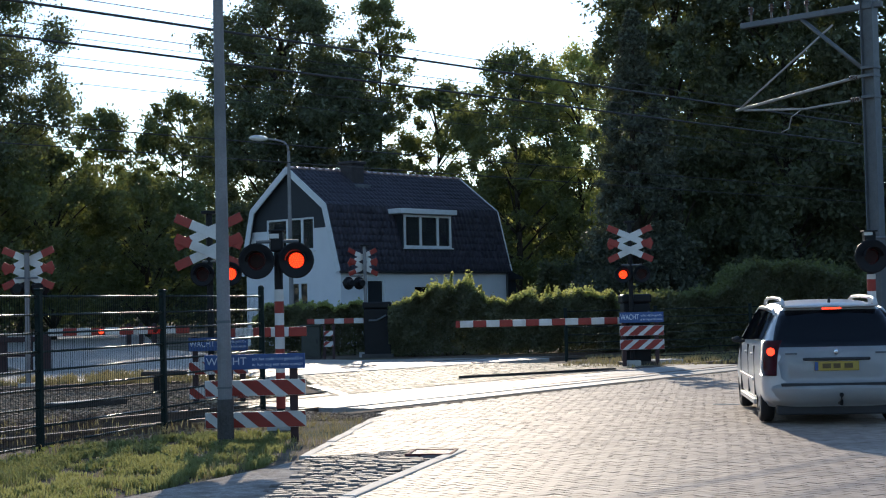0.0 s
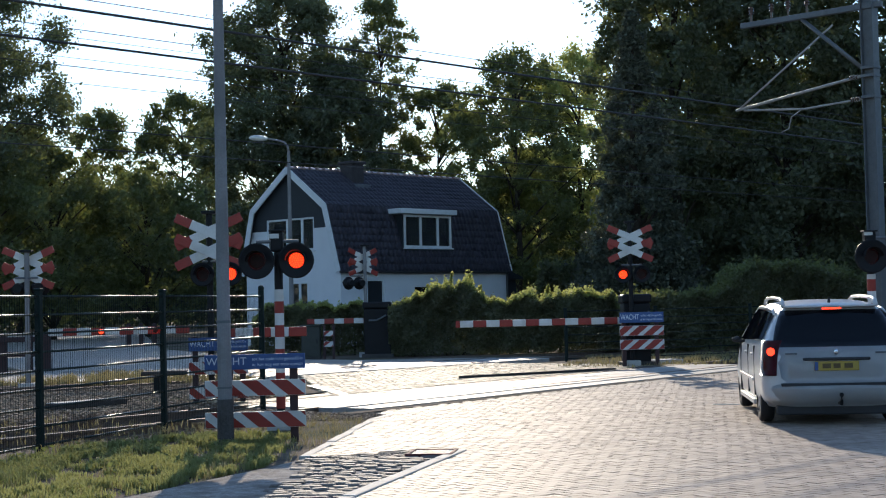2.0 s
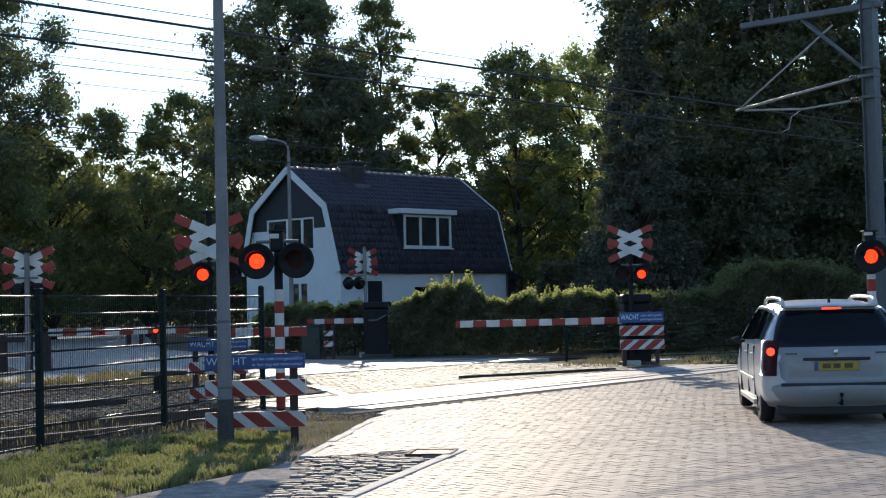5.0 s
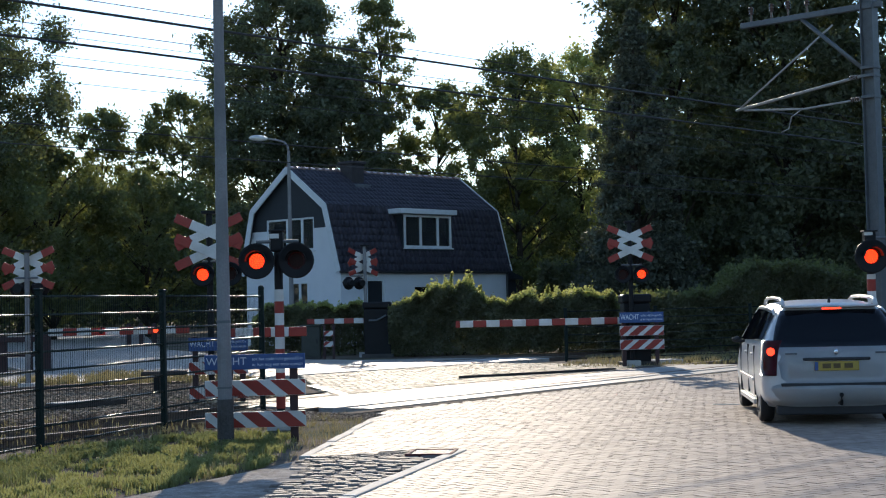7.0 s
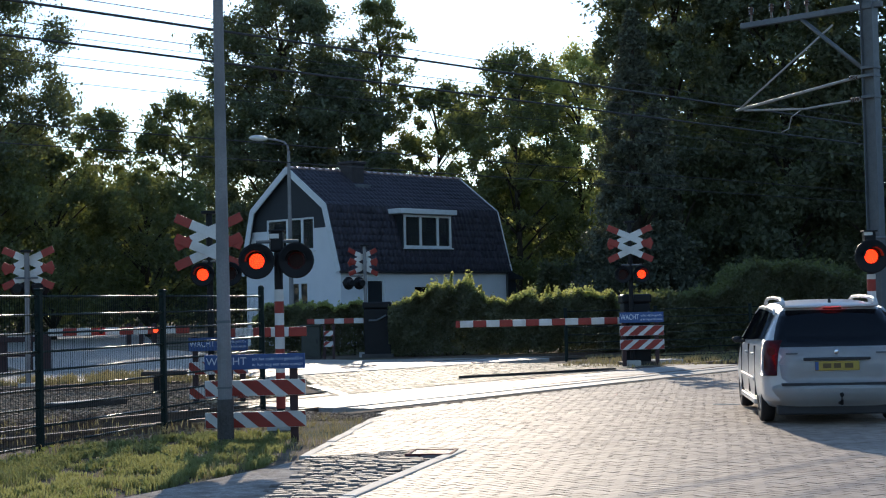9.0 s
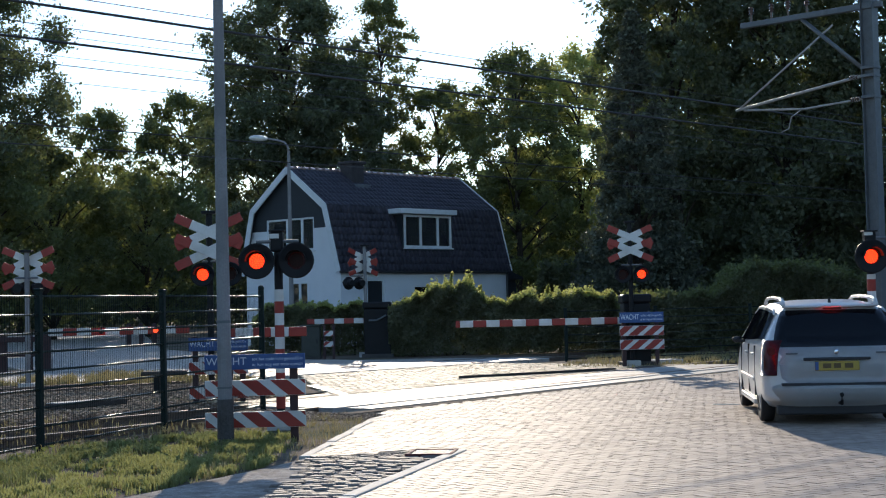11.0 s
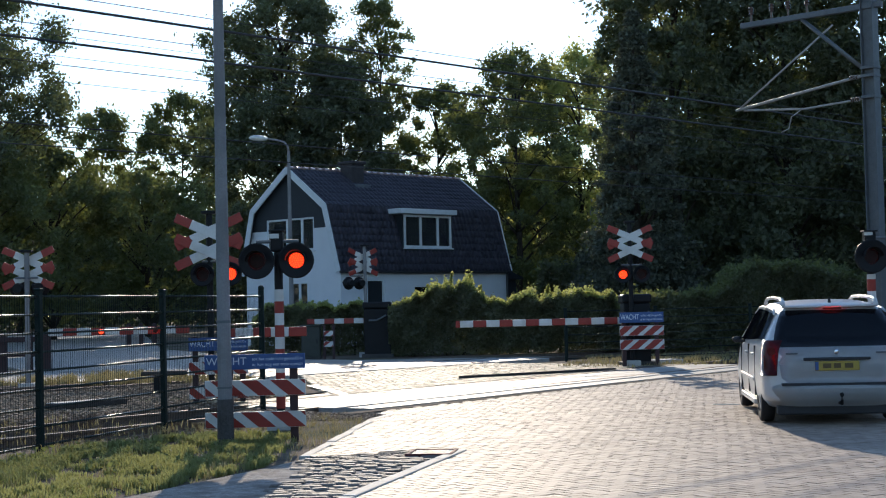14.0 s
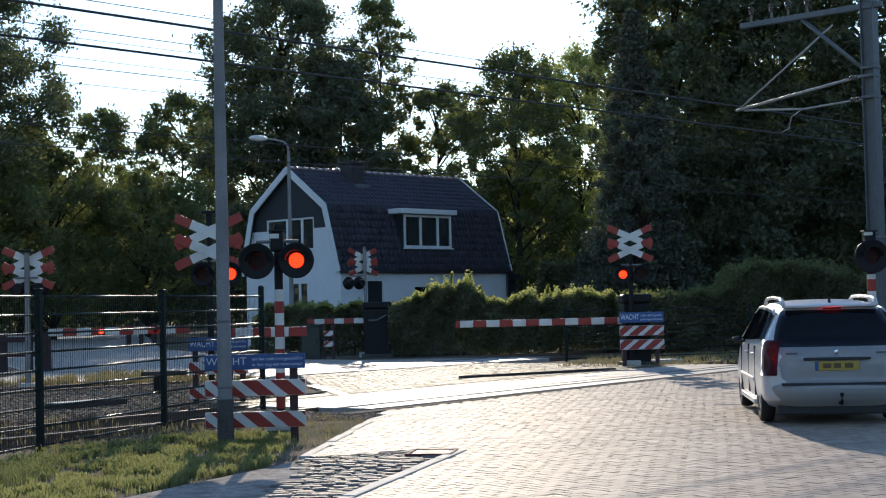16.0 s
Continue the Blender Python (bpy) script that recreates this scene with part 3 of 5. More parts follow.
# chimney
bm = bmesh.new()
box(bm, 2.72, 3.42, 2.1, 2.8, 6.0, 7.5, 0.01)
box(bm, 2.64, 3.50, 2.03, 2.87, 7.5, 7.62, 0.02)
part("chimney", bm, CHIMNEY, house, "dark brick chimney with a stone cap")
bm = bmesh.new()
box(bm, 2.66, 3.5, 1.78, 2.1, 6.4, 6.62, 0.03)
part("flashing", bm, GALV, house)
# small lean-to at the far end
bm = bmesh.new()
box(bm, HL + 0.05, HL + 1.6, 0.8, 4.2, 0, 2.6)
prism(bm, [(0.05, 2.6), (1.9, 2.6), (1.9, 2.7), (0.05, 3.25)], pose(HL, 0.6, 0), 3.8)
part("lean_to", bm, DARK_CLAD, house)


# ---- masts and wires ----
def lamp_post(name, m, height, r0, r1, label, category):
    p = empty(name, m, label, category)
    bm = bmesh.new()
    cyl(bm, (0, 0, -0.2), (0, 0, height), r0, r1, 20)
    part("shaft", bm, GREY_PAINT, p, smooth=False)
    return p


lp = lamp_post("steel_mast", pose(-2.505, 17.32, 0, 0, 0, 0), 6.4, 0.086, 0.05, "tall tapered grey steel mast in the grass verge", "mast")
bm = bmesh.new()
cyl(bm, (0, 0, -0.05), (0, 0, 0.50), 0.098, 0.089, 20)
part("base_sleeve", bm, FOOT_PAINT, lp, "dark weathered foot of the mast")
bm = bmesh.new()
box(bm, -0.03, 0.03, -0.10, -0.08, 0.75, 0.95, 0.006)
part("hatch", bm, GREY_PAINT, lp)
bm = bmesh.new()
cyl(bm, (0, 0, 1.36), (0, 0, 1.39), 0.084, 0.083, 20)
cyl(bm, (0, 0, 0.62), (0, 0, 0.64), 0.09, 0.09, 20)
part("clamp_band", bm, GALV, lp)

sl = lamp_post("street_lamp", pose(-5.0, 50.0, 0), 6.7, 0.09, 0.05, "grey street lamp with a curved arm by the house", "street lamp")
bm = bmesh.new()
tube(bm, [(0, 0, 6.65), (-0.03, 0, 6.85), (-0.12, 0, 6.98), (-0.35, 0, 7.06), (-0.75, 0, 7.12)], 0.035, 10)
part("arm", bm, GREY_PAINT, sl, smooth=True)
bm = bmesh.new()
bmesh.ops.create_uvsphere(bm, u_segments=16, v_segments=10, radius=1, matrix=Matrix.LocRotScale((-0.98, 0, 7.14), Euler((0, radians(4), 0)), (0.32, 0.13, 0.10)))
part("lamp_head", bm, WHITE_PAINT, sl, "white oval lamp head", smooth=True)

# overhead line mast with its cantilever
MX, MY = 8.81, 31.0
om = empty("overhead_line_mast", pose(MX, MY, 0, 0, 0, 47), "grey steel railway mast with a cantilever for the overhead line", "mast")
bm = bmesh.new()
prism(bm, [(-0.125, -0.14), (0.125, -0.14), (0.125, -0.124), (0.01, -0.124), (0.01, 0.124), (0.125, 0.124), (0.125, 0.14), (-0.125, 0.14), (-0.125, 0.124), (-0.01, 0.124), (-0.01, -0.124), (-0.125, -0.124)], Matrix(((1, 0, 0, 0), (0, 0, 1, 0), (0, 1, 0, -0.2), (0, 0, 0, 1))), 8.8)
part("shaft", bm, GALV, om)
def bar(name, pts, r, material=GALV, seg=8):
    bm = bmesh.new()
    tube(bm, pts, r, seg)
    return part(name, bm, material, om, smooth=True)
bm = bmesh.new()
box(bm, -0.06, 0.06, -0.3, 3.0, 7.36, 7.48, 0.01)
part("cross_beam", bm, GALV, om)
bar("brace", [(0, 0.17, 6.15), (0, 1.55, 7.38)], 0.045)
bar("top_tube", [(0, 3.13, 5.61), (0, 0.82, 7.14)], 0.022, TUBE)
bar("main_tube", [(0, 3.2, 5.60), (0, 0.35, 5.98), (0, 0.17, 6.0)], 0.032, TUBE)
bar("steady_tube", [(0, 3.0, 5.58), (0, 1.55, 5.46), (0, 0.17, 5.53)], 0.022, TUBE)
bar("registration_arm", [(0, 1.6, 5.46), (0, 1.85, 5.32), (0, 1.92, 5.08), (0, 2.1, 5.02)], 0.014, TUBE)
for y, z in ((0.3, 5.99), (0.28, 5.53)):
    bm = bmesh.new()
    for k in range(4):
        cyl(bm, (0, y + k * 0.05 - 0.01, z), (0, y + k * 0.05 + 0.015, z), 0.055, 0.04, 10)
    part("insulator", bm, PORCELAIN, om)
for y in (2.75, 2.25, 1.85, 1.4):
    bm = bmesh.new()
    cyl(bm, (0, y, 7.48), (0, y, 7.80), 0.022)
    for k in range(3):
        cyl(bm, (0, y, 7.64 + k * 0.06), (0, y, 7.68 + k * 0.06), 0.06, 0.04, 10)
    part("insulator", bm, PORCELAIN, om)
for z in (6.15, 5.55, 5.98):
    bm = bmesh.new()
    box(bm, -0.14, 0.14, -0.155, 0.155, z - 0.03, z + 0.03, 0.005)
    part("clamp_band", bm, GALV, om)


def wire(n, z, r, a=-60, b=160, name="overhead_wire", label="thin dark overhead railway wire"):
    bm = bmesh.new()
    p0, p1 = U2 * a + N2 * n, U2 * b + N2 * n
    cyl(bm, (p0.x, p0.y, z), (p1.x, p1.y, z), r, r, 6)
    return tagged(part(name, bm, WIRE), label, "wire", group="overhead railway wires")


wire(18.3, 5.79, 0.020)
wire(18.3, 5.30, 0.018)
wire(18.3, 5.95, 0.006)
wire(18.3, 5.51, 0.006)
wire(18.3, 4.98, 0.006)
wire(27.3, 5.40, 0.012)
wire(27.3, 4.98, 0.012)
wire(22.0, 5.40, 0.005)
wire(24.0, 6.6, 0.005)
wire(30.0, 7.4, 0.006)


# ---- small things by the far road ----
def railing(m, length, posts):
    r = empty("wooden_railing", m, "low dark wooden railing beside the far road", "railing")
    for x in posts:
        bm = bmesh.new()
        box(bm, x - 0.09, x + 0.09, -0.09, 0.09, -0.1, 0.98, 0.02)
        part("post", bm, STAIN_WOOD, r)
    for z in (0.45, 0.85):
        bm = bmesh.new()
        box(bm, 0, length, -0.13, -0.09, z - 0.07, z + 0.07, 0.01)
        part("rail", bm, STAIN_WOOD, r)


railing(pose(-14.2, 41.6, 0, 0, 0, -2), 3.5, (0.1, 1.2, 2.2, 2.9, 3.4))
for x, y in ((-14.9, 72.0), (-14.2, 71.4), (-13.5, 71.0)):
    w = empty("bollard", pose(x, y, 0), "dark wooden bollard beside the far road", "bollard", group="bollards by the road")
    bm = bmesh.new()
    cyl(bm, (0, 0, -0.1), (0, 0, 0.95), 0.12, 0.11, 12)
    part("shaft", bm, STAIN_WOOD, w)
    bm = bmesh.new()
    cyl(bm, (0, 0, 0.95), (0, 0, 1.0), 0.11, 0.05, 12)
    part("top", bm, STAIN_WOOD, w)
pl = empty("board", pose(-6.35, 24.55, -0.02, 0, 0, 52), "brown wooden board lying between the rails", "board")
bm = bmesh.new()
box(bm, 0, 1.45, -0.16, 0.16, 0.0, 0.09, 0.012)
part("plank", bm, SLEEPER, pl)
bm = bmesh.new()
box(bm, 0.02, 1.4, -0.14, 0.14, 0.09, 0.104, 0.004)
part("top_face", bm, KERB, pl)
tb = empty("cable_box", pose(-5.45, 29.6, 0), "small dark trackside cable box on a leg", "cable box")
bm = bmesh.new()
box(bm, -0.42, 0.42, -0.2, 0.2, 0.28, 0.36, 0.015)
part("lid", bm, SLEEPER, tb)
bm = bmesh.new()
box(bm, -0.2, -0.08, -0.08, 0.08, -0.15, 0.28, 0.01)
part("leg", bm, DARK_METAL, tb)


# ---- trees, hedge ----
def crown_points(rng, height, base, radius, n, lobes, cone=False, grain=0.15):
    """Leaf places in a crown of many uneven lobes, from base to height."""
    pts, cents, w = [], [], []
    for i in range(lobes):
        t, a, f = rng.uniform(0, 1), rng.uniform(0, math.tau), np.sqrt(rng.uniform(0.08, 1))
        prof = (1 - t) * 0.95 + 0.05 if cone else (1 - abs(2 * t - 0.9) ** 4 * 0.52) * rng.uniform(0.8, 1.1)
        r = radius * rng.uniform(0.5, 1.25) * grain * (0.5 + 0.5 * (1 - t) if cone else 1)
        c = np.array([math.cos(a) * f * prof * radius, math.sin(a) * f * prof * radius, base + r + t * (height - base - 1.6 * r)])
        cents.append((c, r))
        w.append(r ** 2)
    w = np.array(w) / sum(w)
    counts = rng.multinomial(n, w)
    for (c, r), k in zip(cents, counts):
        v = rng.normal(size=(k, 3))
        v /= np.linalg.norm(v, axis=1)[:, None]
        rad = r * np.where(rng.uniform(size=(k, 1)) < 0.62, rng.uniform(0.1, 1.0, (k, 1)) ** 0.5, np.abs(rng.normal(1.0, 0.5, (k, 1))))
        pts.append(c + v * rad * rng.uniform(0.65, 1.5, 3) * np.array([1.0, 1.0, 0.85]))
    return np.concatenate(pts), cents


CROWNS = []


def tree(x, y, height, radius, base, leaf, seed, n=20000, size=0.13, lobes=60, cone=False, label="", trunk_r=0.28, sway=0.0, rz=0, grain=0.15):
    rng = np.random.default_rng(seed)
    t = empty("tree", pose(x, y, 0, 0, 0, rz), label or "tall leafy tree against the light", "tree", group="trees behind the railway")
    pts, cents = crown_points(rng, height, base, radius, n, lobes, cone, grain)
    bm = bmesh.new()
    tube(bm, [(0, 0, -0.2), (0.05, 0, height * 0.25), (-0.1, 0.05, height * 0.55), (0.05, 0, height * 0.86)], [trunk_r, trunk_r * 0.8, trunk_r * 0.5, trunk_r * 0.12], 9)
    part("trunk", bm, BARK, t, smooth=True)
    bm = bmesh.new()
    for c, r in cents[: 34]:
        z0 = max(base * 0.7, c[2] - np.hypot(c[0], c[1]) * 0.8 - 0.5)
        a = Vector((0, 0, min(z0, height * 0.8)))
        b = Vector(c)
        tube(bm, [a, a.lerp(b, 0.5) + Vector((0, 0, 0.25)), b], [trunk_r * 0.3, trunk_r * 0.17, 0.015], 5)
    tagged(part("limbwork", bm, BARK, t, smooth=True), kind="stuff")
    v, q = leaf_cloud(rng, pts, size)
    c = raw("crown", v, q, leaf, t)
    CROWNS.append((c, sway, seed))
    return t


tree(-27.2, 88, 20.6, 6.2, 9.0, LEAF_DARK, 1, 36000, 0.11, 110, sway=0.25, grain=0.15)
tree(-26.6, 86, 11.5, 5.0, 1.0, LEAF_MID, 19, 45000, 0.11, 180, sway=0.2, grain=0.16)
tree(-23.6, 92, 11.6, 4.6, 0.8, LEAF_MID, 41, 30000, 0.115, 120, sway=0.2, grain=0.15)
tree(-18.6, 96, 10.4, 4.8, 0.8, LEAF_MID, 42, 26000, 0.12, 110, sway=0.2, grain=0.15)
tree(-37.5, 135, 18.1, 7.0, 1.5, LEAF_MID, 2, 42000, 0.16, 180, sway=0.2, grain=0.13)
tree(-31.6, 142, 20.6, 4.2, 1.5, LEAF_MID, 3, 28000, 0.15, 160, sway=0.25, grain=0.17)
tree(-24.6, 145, 22.4, 5.6, 1.5, LEAF_MID, 4, 55000, 0.15, 300, sway=0.2, grain=0.12)
tree(-12.4, 120, 26.8, 7.4, 3.0, LEAF_DARK, 5, 106000, 0.145, 430, sway=0.25, trunk_r=0.5, grain=0.125)
tree(-4.7, 122, 26.6, 3.2, 8.0, LEAF_MID, 6, 27000, 0.12, 230, sway=0.5, grain=0.15, label="slender feathery tree beside a broad crown")
tree(-0.2, 124, 19.4, 4.6, 2.0, LEAF_MID, 7, 32000, 0.14, 180, sway=0.2, grain=0.13)
tree(5.2, 104, 18.9, 5.0, 2.0, LEAF_MID, 8, 44000, 0.12, 230, sway=0.25, grain=0.13)
# the pale leaf on these two stands in for sunlit foliage
tree(9.9, 108, 19.6, 5.4, 1.5, LEAF_LIGHT, 9, 46000, 0.13, 240, sway=0.2, grain=0.12)
tree(7.4, 116, 13.5, 5.5, 1.0, LEAF_LIGHT, 17, 28000, 0.14, 160, sway=0.2, grain=0.125)
tree(-7.6, 117, 20.5, 4.6, 2.0, LEAF_DARK, 18, 45000, 0.15, 240, sway=0.2)
tree(7.4, 58, 12.6, 2.9, 0.3, LEAF_FIR, 10, 56000, 0.075, 480, cone=True, label="dark conical evergreen beside the crossing", sway=0.1, grain=0.13)
tree(10.2, 66, 18.0, 3.7, 1.0, LEAF_DARK, 11, 55000, 0.11, 260, sway=0.2, grain=0.16)
tree(14.6, 64, 18.0, 3.9, 1.0, LEAF_DARK, 12, 55000, 0.11, 260, sway=0.2, grain=0.16)
tree(18.6, 62, 18.0, 3.9, 1.0, LEAF_DARK, 13, 42000, 0.11, 220, sway=0.2, grain=0.16)
tree(12.6, 76, 19.0, 4.4, 1.0, LEAF_MID, 15, 35000, 0.125, 200, sway=0.2)
tree(18.0, 78, 19.0, 4.6, 1.0, LEAF_MID, 16, 35000, 0.125, 200, sway=0.2)


def shrub(name, x0, x1, y0, y1, heights, leaf, seed, n, size, label, top=None, category="hedge", wild=0.12, place=(0, 0, 0)):
    """A dense hedge; heights are its top's heights at even steps from x0 to x1."""
    rng = np.random.default_rng(seed)
    h = empty(name, pose(place[0], place[1], 0, 0, 0, place[2]), label, category)
    waves = [(f, rng.uniform(0, 6.3), 0.13 / f ** 0.45) for f in (0.9, 1.7, 2.9, 4.3, 7.1, 12.7, 19.0)]

    def uneven(v):
        return sum(amp * np.sin(v * f + ph) for f, ph, amp in waves)

    x = rng.uniform(x0, x1, n)
    xs = np.linspace(x0, x1, len(heights))
    hh = np.interp(x, xs, heights) + uneven(x)
    y = np.where(rng.uniform(size=n) < 0.55, y0 + np.abs(rng.normal(0, 0.22, n)), rng.uniform(y0, y1, n))
    z = hh * rng.uniform(0, 1, n) ** 0.7 + rng.normal(0, wild * 0.4, n)
    y = y + 0.22 * np.sin(x * 2.3 + z * 2.0) + 0.12 * np.sin(x * 6.1 - z * 4)
    p = np.stack([x, y, np.maximum(z, 0.02)], 1)
    v, q = leaf_cloud(rng, p, size)
    raw("foliage", v, q, leaf, h)
    # young shoots on top; the paler leaf colour also imitates sun falling there
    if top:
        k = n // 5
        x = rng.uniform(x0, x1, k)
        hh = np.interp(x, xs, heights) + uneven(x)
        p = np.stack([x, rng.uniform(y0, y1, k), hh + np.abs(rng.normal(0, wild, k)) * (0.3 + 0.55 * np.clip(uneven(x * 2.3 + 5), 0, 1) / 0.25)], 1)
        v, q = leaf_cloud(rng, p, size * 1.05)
        tagged(raw("young_growth", v, q, top, h, "light green young shoots, with sun on them put into the leaf colour"), kind="stuff")
    bm = bmesh.new()
    rr = random.Random(seed)
    for i in range(int((x1 - x0) * 2)):
        xx = x0 + 0.25 + i * 0.5
        tube(bm, [(xx, (y0 + y1) / 2, -0.05), (xx + rr.uniform(-0.2, 0.2), (y0 + y1) / 2 + rr.uniform(-0.2, 0.2), 1.0)], [0.04, 0.02], 5)
    tagged(part("stemwork", bm, BARK, h), kind="stuff")
    return h


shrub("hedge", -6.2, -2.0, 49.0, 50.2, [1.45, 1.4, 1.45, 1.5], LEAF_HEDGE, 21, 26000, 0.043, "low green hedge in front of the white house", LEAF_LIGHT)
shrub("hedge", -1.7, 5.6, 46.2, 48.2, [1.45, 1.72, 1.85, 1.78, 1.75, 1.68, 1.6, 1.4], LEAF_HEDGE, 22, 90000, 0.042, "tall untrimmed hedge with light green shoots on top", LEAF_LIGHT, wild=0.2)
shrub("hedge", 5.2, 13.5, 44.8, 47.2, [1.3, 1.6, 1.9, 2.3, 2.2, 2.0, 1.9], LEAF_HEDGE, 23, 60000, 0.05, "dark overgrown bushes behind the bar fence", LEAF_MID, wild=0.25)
shrub("hedge", -68, -12.0, 158, 163, [14, 13, 12, 12, 12, 14], LEAF_MID, 24, 50000, 0.30, "dark distant shrubs under the trees", None, wild=0.6)
shrub("hedge", -12.0, 52.0, 130, 134, [13, 12, 10.5, 12, 14, 14, 14], LEAF_DARK, 25, 80000, 0.24, "dark distant shrubs behind the house", None, wild=0.6)
shrub("hedge", -44.0, -9.0, 136, 140, [5, 6, 6.5, 6, 6], LEAF_DARK, 28, 36000, 0.19, "dark undergrowth along the far road", None, wild=0.5)
shrub("hedge", 4.5, 28.0, 72, 75, [3, 4, 5.5, 6, 6, 6], LEAF_DARK, 26, 40000, 0.12, "dark undergrowth below the trees", None, wild=0.5)
shrub("hedge", 9.0, 34.0, 82, 86, [13, 14, 14, 15, 14, 14], LEAF_DARK, 31, 60000, 0.16, "dark dense wood behind the roadside trees", None, wild=0.6)
# long young shoots above the hedge
rng = np.random.default_rng(61)
for x, y, z0, z1, lean in ((0.16, 46.9, 1.7, 2.5, 0.10), (0.62, 47.1, 1.7, 2.45, 0.22), (-0.35, 46.8, 1.6, 2.15, -0.15), (0.95, 46.9, 1.6, 2.1, 0.2), (3.1, 47.0, 1.5, 2.05, 0.12), (4.3, 46.9, 1.4, 1.95, -0.1)):
    sh = empty("shoot", pose(x, y, 0), "feathery light green shoot rising out of the hedge", "plant", group="shoots on the hedge")
    t = rng.uniform(0, 1, 420)
    c = np.stack([lean * t ** 2, 0 * t, z0 - 0.3 + (z1 - z0 + 0.3) * t], 1) + rng.normal(0, 1, (420, 3)) * (0.11 * (1.05 - t))[:, None]
    v, q = leaf_cloud(rng, c, 0.045)
    raw("leafage", v, q, LEAF_LIGHT, sh)
    bm = bmesh.new()
    tube(bm, [(0, 0, 0.0), (0, 0, z0 - 0.3), (lean * 0.3, 0, (z0 + z1) / 2), (lean, 0, z1)], [0.02, 0.014, 0.009, 0.004], 5)
    part("stem", bm, BARK, sh)
# unseen wood added on the camera's side of the road, for dark reflections
shrub("hedge", -50.0, 50.0, -32, -28, [5, 6, 5, 6, 5, 6], LEAF_DARK, 27, 20000, 0.4, "unseen dark belt of bushes added behind the viewpoint for reflections", None, wild=0.8)


# unseen belts added left and right of the view to block low sky
shrub("hedge", -60.0, 60.0, 0, 4, [9, 10, 9, 11, 10, 9], LEAF_DARK, 29, 26000, 0.4, "unseen dark belt of bushes added at the left to block low sky", None, wild=0.8, place=(-62, 50, 90))
shrub("hedge", -60.0, 60.0, 0, 4, [9, 10, 9, 11, 10, 9], LEAF_DARK, 30, 26000, 0.4, "unseen dark belt of bushes added at the right to block low sky", None, wild=0.8, place=(52, 40, 90))


# ---- level crossing equipment ----
FLASHERS = []


def flasher(parent, x, y, z, board, phase, face=-1):
    """A round black target board with a hooded lens; the lamp insert turns between its lit and its dark face."""
    lamp = new("warning_lamp")
    lamp.parent = parent
    lamp.matrix_basis = Matrix.Translation((x, y, z)) @ Matrix.Rotation(0 if face < 0 else math.pi, 4, "Z")
    bm = bmesh.new()
    n = 28
    # a dished disc with a central opening
    rings = [(board, 0.0), (board, -0.02), (board * 0.93, -0.028), (0.125, -0.012), (0.106, -0.012), (0.106, 0.09), (0.13, 0.1), (board * 0.6, 0.06)]
    vs = [[bm.verts.new((r * math.cos(k * math.tau / n), yy, r * math.sin(k * math.tau / n))) for k in range(n)] for r, yy in rings]
    for a, b in zip(vs, vs[1:] + vs[:1]):
        for k in range(n):
            bm.faces.new((a[k], a[(k + 1) % n], b[(k + 1) % n], b[k]))
    bmesh.ops.recalc_face_normals(bm, faces=bm.faces[:])
    part("target_board", bm, DARK_METAL, lamp)
    bm = bmesh.new()
    cyl(bm, (0, 0.08, 0), (0, 0.2, 0), 0.13, 0.10, 20)
    part("housing", bm, DARK_METAL, lamp)
    # hood over the upper half of the lens
    bm = bmesh.new()
    m = 12
    a = [[bm.verts.new((r * math.cos(math.pi * k / m), yy, r * math.sin(math.pi * k / m))) for k in range(m + 1)] for r, yy in ((0.125, -0.01), (0.13, -0.16), (0.136, -0.16), (0.131, -0.01))]
    for p, q in zip(a, a[1:] + a[:1]):
        for k in range(m):
            bm.faces.new((p[k], p[k + 1], q[k + 1], q[k]))
    bmesh.ops.recalc_face_normals(bm, faces=bm.faces[:])
    part("hood", bm, DARK_METAL, lamp)
    # the insert: a ring of light points on one face, a dark lens on the other
    me_bm = bmesh.new()
    cyl(me_bm, (0, -0.006, 0), (0, 0.006, 0), 0.098, 0.098, 24)
    for f in me_bm.faces:
        f.material_index = 1 if f.normal.y < -0.5 else 0
    for ring, count in ((0.0, 1), (0.03, 6), (0.058, 11), (0.084, 16)):
        for k in range(count):
            t = k * math.tau / count
            r = bmesh.ops.create_icosphere(me_bm, subdivisions=1, radius=0.0125, matrix=Matrix.LocRotScale((ring * math.cos(t), -0.007, ring * math.sin(t)), None, (1, 0.5, 1)))
            for v in r["verts"]:
                for f in v.link_faces:
                    f.material_index = 2
    me = bpy.data.meshes.new("lamp_disc")
    me_bm.to_mesh(me)
    me_bm.free()
    for mm in (LENS_OFF, LAMP_BED, LAMP_ON):
        me.materials.append(mm)
    ins = new("lamp_insert", me)
    ins.parent = lamp
    ins.matrix_basis = Matrix.Translation((0, 0.035, 0))
    FLASHERS.append((ins, phase))
    return lamp


LAMP_BED = glow_mat("red_lamp_bed", (1.0, 0.014, 0.004), 1.15)


BOOM_ON = glow_mat("boom_lamp_light", (1.0, 0.05, 0.012), 2.2)


def striped_pole(parent, x, y, z0, z1, r, step, first):
    z, k = z0, first
    while z < z1 - 0.01:
        t = min(z + step, z1)
        bm = bmesh.new()
        cyl(bm, (x, y, z), (x, y, t), r, r, 16)
        part("band", bm, WHITE_PAINT if k % 2 else RED_PAINT, parent)
        z, k = t, k + 1


